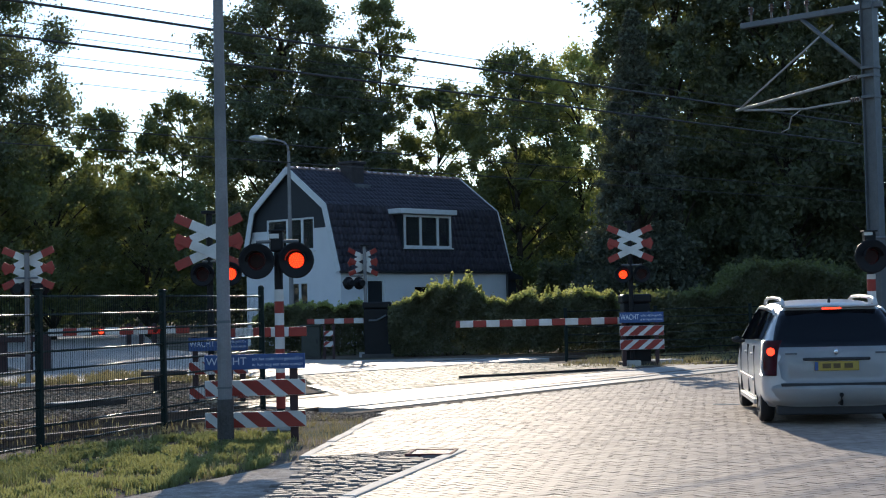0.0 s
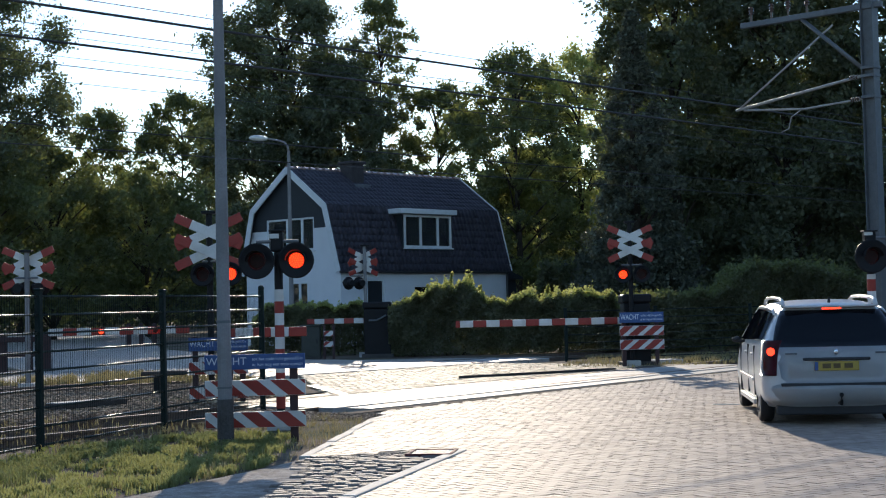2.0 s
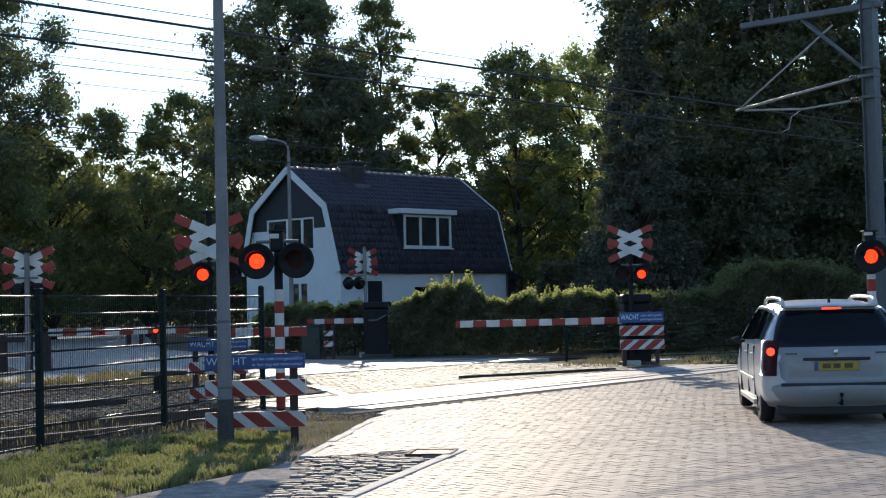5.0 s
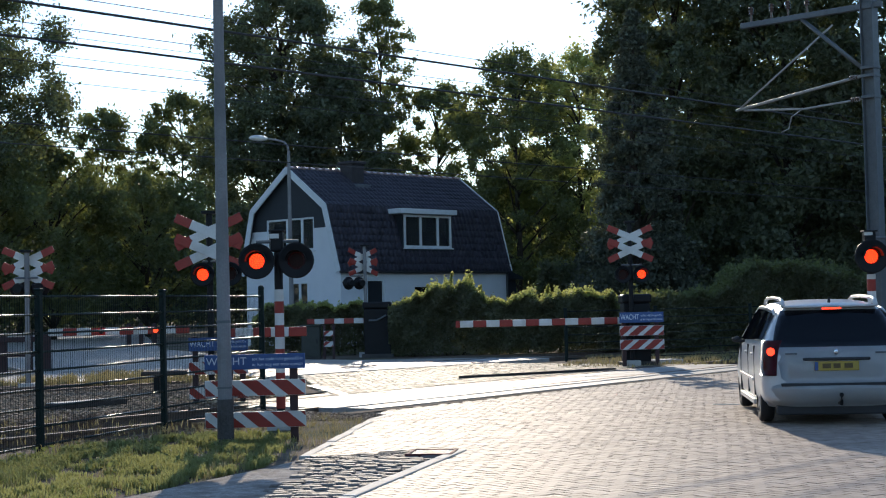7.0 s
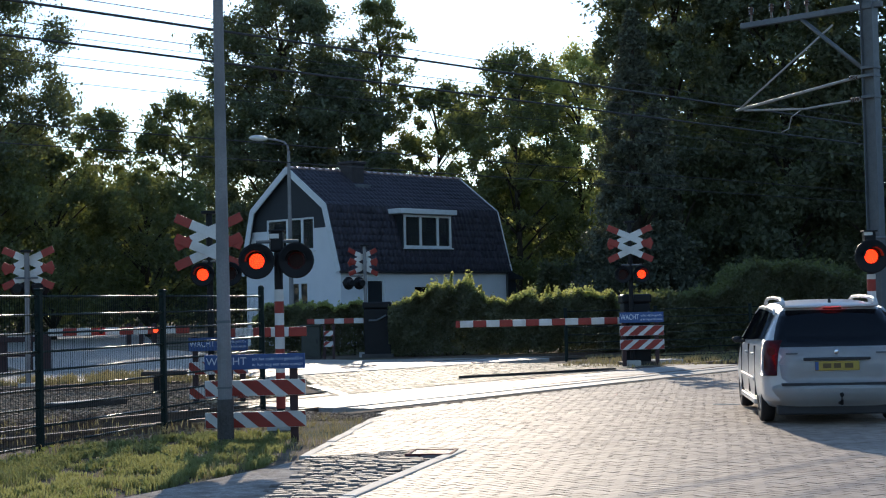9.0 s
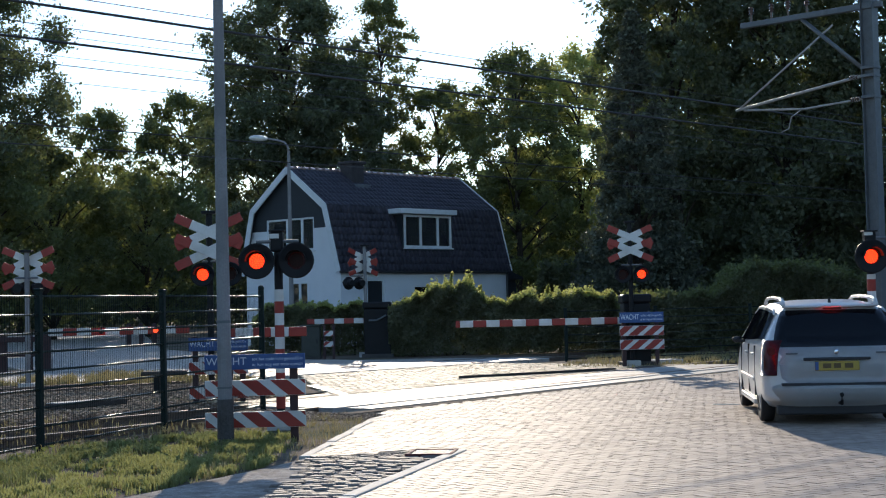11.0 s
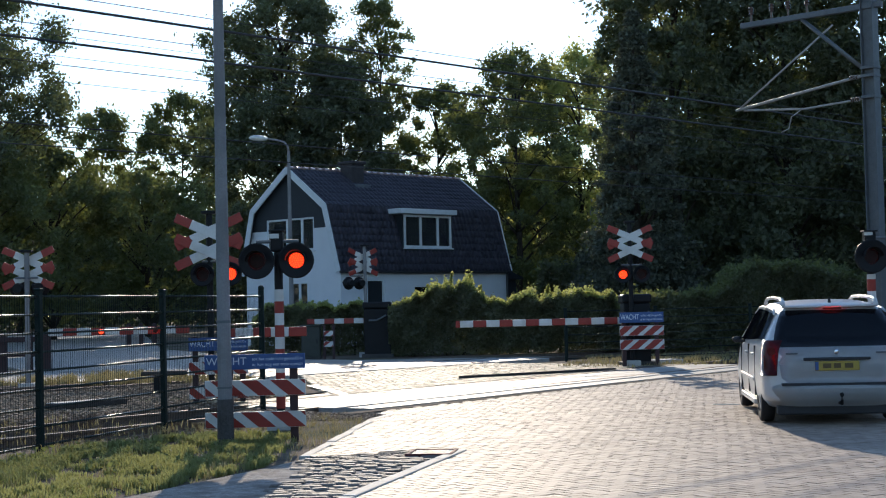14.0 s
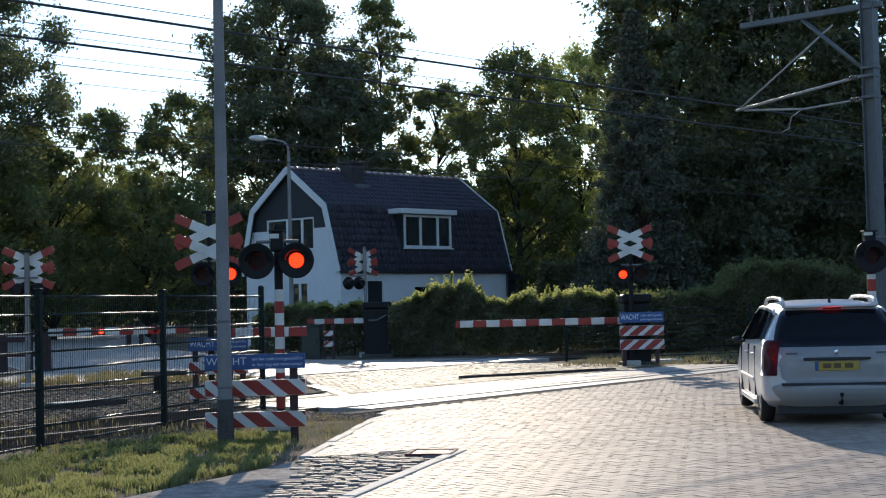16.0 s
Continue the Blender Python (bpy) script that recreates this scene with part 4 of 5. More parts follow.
def plank(parent, x0, x1, y, z0, z1, slant, width, lean=1, period=0.345):
    """A board of slanting red and white stripes, each a facet proud of a white board."""
    bm = bmesh.new()
    box(bm, x0, x1, y, y + 0.03, z0, z1, 0.004)
    part("board", bm, WHITE_PAINT, parent)
    h = z1 - z0
    x = x1 - width - (4 if lean < 0 else 5) * period + (0.0 if lean < 0 else 0.07)
    while x < x1 + slant:
        poly = []
        for px, pz in ((x, z0), (x + width, z0), (x + width + lean * slant, z1), (x + lean * slant, z1)):
            poly.append((px, pz))
        # clip to the board
        def clip(pts, lim, keep):
            out = []
            for i, p in enumerate(pts):
                q = pts[(i + 1) % len(pts)]
                if keep(p[0]):
                    out.append(p)
                if keep(p[0]) != keep(q[0]):
                    t = (lim - p[0]) / (q[0] - p[0])
                    out.append((lim, p[1] + t * (q[1] - p[1])))
            return out
        poly = clip(poly, x0 + 0.004, lambda v: v >= x0 + 0.004)
        if len(poly) > 2:
            poly = clip(poly, x1 - 0.004, lambda v: v <= x1 - 0.004)
        if len(poly) > 2:
            bm = bmesh.new()
            prism(bm, [(a, b * 0.96 + 0.04 * (z0 + z1) / 2) for a, b in poly], Matrix.Translation((0, y - 0.003, 0)), 0.006)
            part("stripe", bm, RED_PAINT, parent)
        x += period


def letters(body, size, m, material, parent, name="lettering", wide=0.0):
    cu = bpy.data.curves.new(name, "FONT")
    cu.body, cu.size, cu.extrude, cu.align_x, cu.align_y = body, size, 0.001, "LEFT", "CENTER"
    tmp = new("tmp", cu)
    me = bpy.data.meshes.new_from_object(tmp.evaluated_get(bpy.context.evaluated_depsgraph_get()))
    bpy.data.objects.remove(tmp)
    me.materials.clear()
    me.materials.append(material)
    if wide:
        span = max(v.co.x for v in me.vertices)
        me.transform(Matrix.Diagonal((min(1.0, wide / span), 1, 1, 1)))
    ob = new(name, me)
    ob.parent = parent
    ob.matrix_basis = m
    return ob


def wait_sign(m, w, posts, label, lean=1, slat=((0.51, 0.694), (0.145, 0.328)), top=(0.817, 0.99), stripe=0.20):
    """A blue waiting sign over two striped boards, on two stained posts."""
    s = empty("waiting_sign", m, label, "sign", group="waiting signs at the crossing")
    for x in posts:
        bm = bmesh.new()
        box(bm, x - 0.045, x + 0.045, 0.035, 0.115, -0.1, top[1] + 0.02, 0.008)
        part("post", bm, STAIN_WOOD, s)
    bm = bmesh.new()
    box(bm, 0, w, 0.0, 0.03, top[0], top[1], 0.006)
    part("sign_board", bm, BLUE_PAINT, s, "blue sign board with white lettering")
    h = top[1] - top[0]
    zc = (top[0] + top[1]) / 2
    stand = Matrix.Rotation(math.pi / 2, 4, "X")
    letters("WACHT", h * 0.72, Matrix.Translation((0.02, -0.004, zc + 0.005)) @ stand, SIGN_WHITE, s, wide=w * 0.42)
    letters("tot het rode licht gedoofd is", h * 0.30, Matrix.Translation((w * 0.475, -0.004, zc + h * 0.17)) @ stand, SIGN_WHITE, s, wide=w * 0.5)
    letters("er kan nog een trein komen", h * 0.30, Matrix.Translation((w * 0.475, -0.004, zc - h * 0.20)) @ stand, SIGN_WHITE, s, wide=w * 0.5)
    for z0, z1 in slat:
        plank(s, 0.0, w, 0.0, z0, z1, (z1 - z0) * 1.15, stripe, lean)
    return s


def cross(parent, y, z, size, face=-1, two=True):
    """A double diagonal crossing sign: white arms with red ends."""
    c = new("crossing_sign")
    c.parent = parent
    c.matrix_basis = Matrix.Translation((0, y, z))
    k = 0
    for dz in ((-0.155, 0.155) if two else (0,)):
        for ang in (24, -24):
            for (a, b), mm in (((-0.30, 0.30), WHITE_PAINT), ((0.30, 0.56), RED_PAINT), ((-0.56, -0.30), RED_PAINT)):
                bm = bmesh.new()
                box(bm, a * size, b * size, -0.022 + k * 0.004, 0.002 + k * 0.004, -0.072 * size, 0.072 * size, 0.004, Matrix.Translation((0, 0, dz * size)) @ Matrix.Rotation(radians(ang), 4, "Y"))
                part("arm", bm, mm, c)
            k += 4
    return c


def signal(m, top, label, lamps, phases, with_cross=None, board=0.23, lit_side=-1, arm_z=2.12, stripes=None, grey=False, bell=True, pole_r=0.055):
    s = empty("crossing_signal", m, label, "railway signal", group="level crossing signals")
    bm = bmesh.new()
    box(bm, -0.17, 0.17, -0.17, 0.17, -0.1, 0.12, 0.02)
    part("base", bm, KERB, s)
    bm = bmesh.new()
    cyl(bm, (0, 0, 0.1), (0, 0, top), pole_r, pole_r, 16)
    part("pole", bm, GREY_PAINT if grey else DARK_METAL, s)
    if stripes:
        striped_pole(s, 0, 0, stripes[0], stripes[1], pole_r + 0.006, stripes[2], 0)
    bm = bmesh.new()
    xs = [x for x, _ in lamps]
    cyl(bm, (min(xs) - 0.02, -0.03, arm_z + board + 0.02), (max(xs) + 0.02, -0.03, arm_z + board + 0.02), 0.022)
    part("lamp_bracket", bm, GALV, s)
    for (x, y), ph in zip(lamps, phases):
        flasher(s, x, y, arm_z, board, ph, lit_side)
    if stripes:
        bm = bmesh.new()
        box(bm, -0.10, 0.02, -0.075, -0.055, arm_z + board + 0.06, arm_z + board + 0.12, 0.004)
        part("label_plate", bm, WHITE_PAINT, s)
    if bell:
        bm = bmesh.new()
        box(bm, -0.09, 0.07, -0.07, 0.08, top - 0.26, top, 0.02)
        box(bm, -0.11, 0.09, -0.1, 0.1, top, top + 0.02, 0.008)
        part("bell_box", bm, DARK_METAL, s)
    if with_cross:
        cross(s, -0.09 if lit_side < 0 else 0.09, with_cross[0], with_cross[1])
        bm = bmesh.new()
        box(bm, -0.12, 0.12, -0.1, 0.1, top - 0.02, top + 0.03, 0.01)
        part("cap", bm, DARK_METAL, s)
    return s


def barrier(m, length, side, label, box_w=0.62, machine=True, lamps=(), z=1.06, first=0, band=0.30, phase=2):
    """A lowered striped boom on its drive cabinet; side +1 reaches along local x."""
    b = empty("barrier", m, label, "barrier", group="level crossing barriers")
    if machine:
        bm = bmesh.new()
        box(bm, -box_w / 2, box_w / 2, -0.25, 0.3, 0.05, 1.45, 0.03)
        part("drive_cabinet", bm, DARK_METAL, b)
        bm = bmesh.new()
        box(bm, -box_w / 2 - 0.04, box_w / 2 + 0.04, -0.29, 0.34, 1.45, 1.66, 0.05)
        part("cabinet_lid", bm, DARK_METAL, b)
        bm = bmesh.new()
        box(bm, -box_w / 2 - 0.08, box_w / 2 + 0.08, -0.33, 0.38, -0.06, 0.08, 0.015)
        part("foundation", bm, FOOT_PAINT, b)
        bm = bmesh.new()
        for yy in (-0.33, 0.36):
            tube(bm, [(-side * 0.28, yy, 1.25), (0, yy, z), (side * 0.25, yy, z)], 0.03, 8)
        part("boom_arm", bm, GALV, b)
    s, k = 0.12, first
    while s < length - 0.02:
        e = min(s + band, length)
        bm = bmesh.new()
        box(bm, side * s, side * e, -0.035, 0.035, z - 0.08, z + 0.08, 0.014)
        part("boom_band", bm, WHITE_PAINT if k % 2 else RED_PAINT, b)
        s, k = e, k + 1
    for k, d in enumerate(lamps):
        bm = bmesh.new()
        cyl(bm, (0, -0.006, 0), (0, 0.006, 0), 0.055, 0.055, 14)
        for f in bm.faces:
            f.material_index = 1 if f.normal.y < -0.5 else 0
        lamp = part("boom_lamp", bm, LENS_OFF, b, "small red lamp on the boom")
        lamp.data.materials.append(BOOM_ON)
        lamp.matrix_basis = Matrix.Translation((side * d, -0.1, z))
        FLASHERS.append((lamp, 2 + k))
        bm = bmesh.new()
        cyl(bm, (side * d, -0.05, z + 0.065), (side * d, -0.1, z + 0.075), 0.02, 0.02, 8)
        part("lamp_bracket", bm, DARK_METAL, b)
    return b


# the near signal by the verge, with its waiting sign
signal(pose(-2.12, 19.6, 0), 2.5, "black twin-lamp crossing signal on a striped pole in the verge", [(-0.26, -0.16), (0.245, -0.16)], [0, 1], stripes=(0.235, 1.755, 0.152))
wait_sign(pose(-2.785, 17.65, 0.0, 0, 0, 0.3), 1.16, (0.27, 1.02), "blue waiting sign over two red and white boards in the grass", -1)
# the one across the road, beside the car
signal(pose(6.05, 21.6, 0), 2.4, "black twin-lamp crossing signal on a striped pole beside the road", [(-0.03, -0.16), (0.48, -0.16)], [0, 1], stripes=(0.2, 1.8, 0.17), board=0.24, arm_z=2.05)
# on the path beyond the mast
signal(pose(-3.92, 25.6, 0), 3.15, "crossing signal with double cross behind the grey mast", [(-0.10, -0.16), (0.36, -0.16)], [3, 2], with_cross=(2.66, 1.08), bell=False, arm_z=2.11, board=0.2)
wait_sign(pose(-4.25, 25.3, 0.0), 0.98, (0.1, 0.88), "blue waiting sign beyond the railway fence", -1, slat=((0.45, 0.66), (0.05, 0.26)), top=(0.84, 1.06), stripe=0.18)
barrier(pose(-3.95, 25.75, 0), 1.62, 1, "lowered short red and white barrier by the path", machine=False, z=1.12)
# far side, right of the road
signal(pose(4.36, 35.6, 0), 3.34, "crossing signal with double cross on the far side of the tracks", [(-0.19, -0.16), (0.24, -0.16)], [2, 3], with_cross=(2.84, 1.0), bell=False, arm_z=2.12, board=0.2)
barrier(pose(4.5, 36.05, 0, 0, 0, 3), 4.25, -1, "lowered red and white barrier across the road", first=1, z=1.05, band=0.31)
wait_sign(pose(4.04, 35.3, 0.0), 1.02, (0.1, 0.86), "blue waiting sign with striped boards beside the far signal", 1, slat=((0.70, 0.93), (0.38, 0.61)), top=(1.0, 1.24), stripe=0.215)
# signals that face the other way
signal(pose(-8.82, 32.3, -0.05), 2.9, "grey backed crossing signal facing away from the verge", [(-0.22, 0.2), (0.22, 0.2)], [2, 3], with_cross=(2.55, 1.05), lit_side=1, grey=True, bell=False, board=0.0 + 0.2)
barrier(pose(-8.55, 32.5, 0, 0, 0, 1.5), 3.1, 1, "lowered red and white barrier across the footpath", machine=False, z=1.12, first=1, lamps=(1.25, 2.4))
signal(pose(-2.42, 47.0, 0, 0, 0, 35), 3.4, "grey backed crossing signal beside the hedge", [(-0.5, 0.15), (-0.12, 0.15)], [2, 3], with_cross=(2.9, 1.0), lit_side=1, grey=True, bell=False, board=0.2, arm_z=2.25)
barrier(pose(-2.05, 46.6, 0), 2.15, -1, "lowered striped barrier with a dark drive cabinet by the hedge", z=1.1, box_w=0.8)
back = empty("waiting_sign", pose(-3.7, 46.0, 0), "small dark striped board seen beside the far barrier", "sign", group="waiting signs at the crossing")
bm = bmesh.new()
for x in (0.06, 0.34):
    box(bm, x - 0.04, x + 0.04, 0.04, 0.1, -0.1, 1.0, 0.006)
part("post", bm, STAIN_WOOD, back)
cab = empty("equipment_cabinet", pose(-4.05, 46.2, 0), "dark olive equipment cabinet beside the far barrier", "cabinet")
bm = bmesh.new()
box(bm, -0.28, 0.28, -0.2, 0.2, 0.04, 0.96, 0.015)
part("body", bm, OLIVE, cab)
bm = bmesh.new()
box(bm, -0.31, 0.31, -0.23, 0.23, 0.96, 1.01, 0.015)
part("lid", bm, OLIVE, cab)
bm = bmesh.new()
box(bm, -0.27, 0.27, -0.215, -0.2, 0.1, 0.9, 0.006)
door = part("door", bm, OLIVE, cab)
bm = bmesh.new()
box(bm, 0.18, 0.21, -0.235, -0.215, 0.45, 0.58, 0.005)
part("handle", bm, DARK_METAL, door)
bm = bmesh.new()
box(bm, -0.3, 0.3, -0.22, 0.22, -0.1, 0.04, 0.01)
part("plinth", bm, FOOT_PAINT, cab)
slab_ = empty("concrete_slab", pose(5.15, 37.6, 0, 0, 0, 20), "pale concrete slab lying in the dry grass", "slab")
bm = bmesh.new()
box(bm, -0.6, 0.6, -0.35, 0.35, -0.05, 0.05, 0.015)
part("slab", bm, KERB, slab_)
plank(back, 0.05, 0.33, 0.0, 0.66, 0.82, 0.2, 0.15, 1)
plank(back, 0.05, 0.33, 0.0, 0.34, 0.5, 0.2, 0.15, 1)


# ---- car ----
def estate_car(m):
    car = empty("estate_car", m, "silver-white estate car with roof rails waiting at the barrier", "car")
    # stations: y (0 = tail, forward positive), half width at the sill, at the belt, at the roof, sill z, belt z, roof z
    st = [(0.00, 0.66, 0.64, 0.60, 0.36, 0.80, 0.84), (0.05, 0.80, 0.77, 0.62, 0.30, 0.92, 0.95), (0.11, 0.86, 0.83, 0.62, 0.27, 0.99, 1.08), (0.31, 0.87, 0.855, 0.585, 0.24, 0.99, 1.40), (0.38, 0.872, 0.857, 0.575, 0.24, 0.99, 1.475),
          (0.60, 0.875, 0.865, 0.575, 0.22, 0.99, 1.505), (1.20, 0.878, 0.868, 0.585, 0.20, 0.975, 1.53), (1.90, 0.878, 0.868, 0.59, 0.20, 0.96, 1.535), (2.50, 0.878, 0.865, 0.575, 0.20, 0.945, 1.50), (2.95, 0.876, 0.86, 0.56, 0.20, 0.935, 1.36),
          (3.45, 0.872, 0.85, 0.62, 0.21, 0.92, 1.02), (3.75, 0.865, 0.83, 0.62, 0.22, 0.86, 0.95), (4.10, 0.84, 0.78, 0.55, 0.24, 0.75, 0.83), (4.30, 0.74, 0.68, 0.42, 0.28, 0.62, 0.68), (4.40, 0.58, 0.55, 0.3, 0.36, 0.52, 0.56)]
    V, Q = [], []
    for y, ws, wb, wr, zs, zb, zr in st:
        ring = [(0.0, zs), (ws * 0.86, zs), (ws * 0.97, zs + 0.06), (ws, zs + 0.22), (ws * 1.003, zs + 0.5 * (zb - zs) + 0.1), (wb * 1.005, zb - 0.05), (wb * 0.985, zb), (wb * 0.55 + wr * 0.45, zb * 0.5 + zr * 0.5), (wr * 1.05, zr - 0.06), (wr * 0.93, zr - 0.018), (wr * 0.5, zr + 0.004), (0.0, zr + 0.008)]
        full = ring + [(-x, z) for x, z in ring[-2:0:-1]]
        V.append([(x, y, z) for x, z in full])
    k = len(V[0])
    for i in range(len(V) - 1):
        for j in range(k):
            Q.append((i * k + j, i * k + (j + 1) % k, (i + 1) * k + (j + 1) % k, (i + 1) * k + j))
    bm = bmesh.new()
    vs = [bm.verts.new(p) for ring in V for p in ring]
    for q in Q:
        bm.faces.new([vs[t] for t in q])
    bm.faces.new(vs[:k])
    bm.faces.new(vs[-k:][::-1])
    bmesh.ops.recalc_face_normals(bm, faces=bm.faces[:])
    body = part("body", bm, CAR_PAINT, car, smooth=True)
    mod = body.modifiers.new("round", "SUBSURF")
    mod.levels = mod.render_levels = 2
    # the wheel wells are cut out of the rounded body
    bm = bmesh.new()
    for s in (-1, 1):
        for y in (0.78, 3.49):
            cyl(bm, (s * 0.60, y, 0.335), (s * 1.05, y, 0.335), 0.362, 0.362, 40)
    well = part("wheel_well", bm, PLASTIC)
    cut = body.modifiers.new("wells", "BOOLEAN")
    cut.object, cut.operation, cut.material_mode = well, "DIFFERENCE", "TRANSFER"
    bpy.context.view_layer.update()
    me = bpy.data.meshes.new_from_object(body.evaluated_get(bpy.context.evaluated_depsgraph_get()))
    body.modifiers.clear()
    body.data = me
    bpy.data.objects.remove(well)

    def skin(name, pts, material, thick=0.012, parent=car, label=""):
        """A pane or panel over given corners, given thickness along its normal."""
        bm = bmesh.new()
        a = [Vector(p) for p in pts]
        n = (a[1] - a[0]).cross(a[2] - a[1]).normalized()
        top = [bm.verts.new(p + n * thick) for p in a]
        bot = [bm.verts.new(p - n * 0.03) for p in a]
        bm.faces.new(top)
        for i in range(len(a)):
            j = (i + 1) % len(a)
            bm.faces.new((top[i], bot[i], bot[j], top[j]))
        bmesh.ops.recalc_face_normals(bm, faces=bm.faces[:])
        return part(name, bm, material, parent, label)

    # rear window: a curved dark pane
    bm = bmesh.new()
    rows = [(0.05, 0.955, 0.745), (0.10, 1.10, 0.715), (0.165, 1.22, 0.685), (0.235, 1.33, 0.64), (0.285, 1.405, 0.60)]
    g = []
    for y, z, w in rows:
        g.append([bm.verts.new((w * t, y + 0.075 * abs(t) ** 2.5 - 0.028, z + 0.004)) for t in np.linspace(-1, 1, 13)])
    for a, b in zip(g, g[1:]):
        for i in range(12):
            bm.faces.new((a[i], a[i + 1], b[i + 1], b[i]))
    bmesh.ops.solidify(bm, geom=bm.faces[:], thickness=0.02)
    bmesh.ops.recalc_face_normals(bm, faces=bm.faces[:])
    part("rear_window", bm, CAR_GLASS, car, "dark tinted rear window", smooth=True)
    # tailgate panel, proud of the body, with a recess for the plate
    bm = bmesh.new()
    rows = [(-0.045, 0.515, 0.61), (-0.055, 0.60, 0.655), (-0.05, 0.75, 0.68), (-0.03, 0.88, 0.70), (0.005, 0.962, 0.735)]
    g = []
    for y, z, w in rows:
        g.append([bm.verts.new((w * t, y + 0.07 * abs(t) ** 3, z)) for t in np.linspace(-1, 1, 13)])
    for a, b in zip(g, g[1:]):
        for i in range(12):
            bm.faces.new((a[i], a[i + 1], b[i + 1], b[i]))
    bmesh.ops.solidify(bm, geom=bm.faces[:], thickness=0.05)
    bmesh.ops.recalc_face_normals(bm, faces=bm.faces[:])
    gate = part("tailgate", bm, CAR_PAINT, car, smooth=True)
    bm = bmesh.new()
    box(bm, -0.40, 0.40, -0.082, -0.055, 0.80, 0.835, 0.012)
    part("handle_strip", bm, PLASTIC, gate)
    bm = bmesh.new()
    box(bm, -0.265, 0.265, -0.072, -0.055, 0.675, 0.79, 0.006)
    plate = part("number_plate", bm, PLATE_YELLOW, gate, "yellow number plate with dark bars")
    bm = bmesh.new()
    box(bm, -0.262, -0.22, -0.0745, -0.07, 0.68, 0.785, 0.001)
    part("plate_band", bm, BLUE_PAINT, plate)
    for x, w in ((-0.17, 0.10), (-0.04, 0.085), (0.09, 0.10)):
        bm = bmesh.new()
        box(bm, x, x + w, -0.0745, -0.07, 0.705, 0.762, 0.002)
        part("plate_mark", bm, PLATE_INK, plate)
    bm = bmesh.new()
    bmesh.ops.create_icosphere(bm, subdivisions=2, radius=0.035, matrix=Matrix.LocRotScale((0, -0.052, 0.90), None, (0.8, 0.3, 1)))
    part("badge", bm, CHROME, gate)
    for x in (-0.6, 0.47):
        bm = bmesh.new()
        box(bm, x, x + 0.14, -0.028, -0.01, 0.875, 0.895, 0.002)
        part("model_mark", bm, GALV, gate)
    # bumper
    bm = bmesh.new()
    g = []
    for y, z, w in ((0.22, 0.21, 0.74), (0.04, 0.255, 0.80), (-0.075, 0.37, 0.845), (-0.115, 0.455, 0.855), (-0.105, 0.49, 0.855), (-0.06, 0.51, 0.855), (0.02, 0.52, 0.86)):
        g.append([bm.verts.new((w * math.copysign(abs(t) ** 0.8, t), y + 0.30 * abs(t) ** 5, z)) for t in np.linspace(-1, 1, 19)])
    for a, b in zip(g, g[1:]):
        for i in range(18):
            bm.faces.new((a[i], a[i + 1], b[i + 1], b[i]))
    bmesh.ops.solidify(bm, geom=bm.faces[:], thickness=0.05)
    bmesh.ops.recalc_face_normals(bm, faces=bm.faces[:])
    bumper = part("bumper", bm, CAR_PAINT, car, smooth=True)
    # black block added below the bumper in place of the shade under the car
    bm = bmesh.new()
    box(bm, -0.70, 0.70, 0.14, 0.30, 0.13, 0.25, 0.02)
    part("skirt", bm, PLASTIC, bumper)
    bm = bmesh.new()
    tube(bm, [(0.03, 0.1, 0.28), (0.03, -0.14, 0.28), (0.03, -0.17, 0.32), (0.03, -0.17, 0.37)], [0.02, 0.02, 0.018, 0.016], 8)
    bmesh.ops.create_uvsphere(bm, u_segments=10, v_segments=8, radius=0.026, matrix=Matrix.Translation((0.03, -0.17, 0.39)))
    part("tow_bar", bm, DARK_METAL, car)
    bm = bmesh.new()
    box(bm, -0.64, 0.64, 0.32, 4.1, 0.15, 0.28, 0.03)
    part("underbody", bm, PLASTIC, car)
    # side windows, left and right
    for s in (-1, 1):
        def side(y, z):
            # half width of the cabin side at this place
            y_ = [t[0] for t in st]
            wb = np.interp(y, y_, [t[2] for t in st])
            wr = np.interp(y, y_, [t[3] for t in st])
            zb = np.interp(y, y_, [t[5] for t in st])
            zr = np.interp(y, y_, [t[6] for t in st])
            t = (z - zb) / max(zr - zb, 0.05)
            return s * (wb * (1 - t) + wr * 1.03 * t + 0.004 + 0.028 * math.sin(math.pi * min(max(t, 0), 1)))
        for name, pts in (("rear_side_window", [(0.42, 1.05), (1.02, 1.03), (1.02, 1.39), (0.55, 1.375)]), ("rear_door_window", [(1.08, 1.03), (1.86, 1.01), (1.86, 1.415), (1.08, 1.40)]), ("front_door_window", [(1.94, 1.01), (2.95, 0.99), (2.62, 1.33), (1.94, 1.415)])):
            ps = [(side(y, z), y, z) for y, z in pts]
            skin(name, ps if s < 0 else ps[::-1], CAR_GLASS, 0.010, car, "dark tinted side window")
        # painted frame over the side windows, from the tail to the windscreen's foot
        bm = bmesh.new()
        tube(bm, [(side(y, z) + s * 0.006, y, z) for y, z in ((0.40, 1.36), (0.60, 1.41), (1.1, 1.435), (1.9, 1.445), (2.3, 1.43), (2.62, 1.365), (2.85, 1.22), (3.08, 1.02))], [0.008, 0.02, 0.026, 0.026, 0.026, 0.028, 0.030, 0.030], 10)
        part("window_frame", bm, CAR_PAINT, car, smooth=True)
        # tail lamp wrapping the corner
        bm = bmesh.new()
        g = []
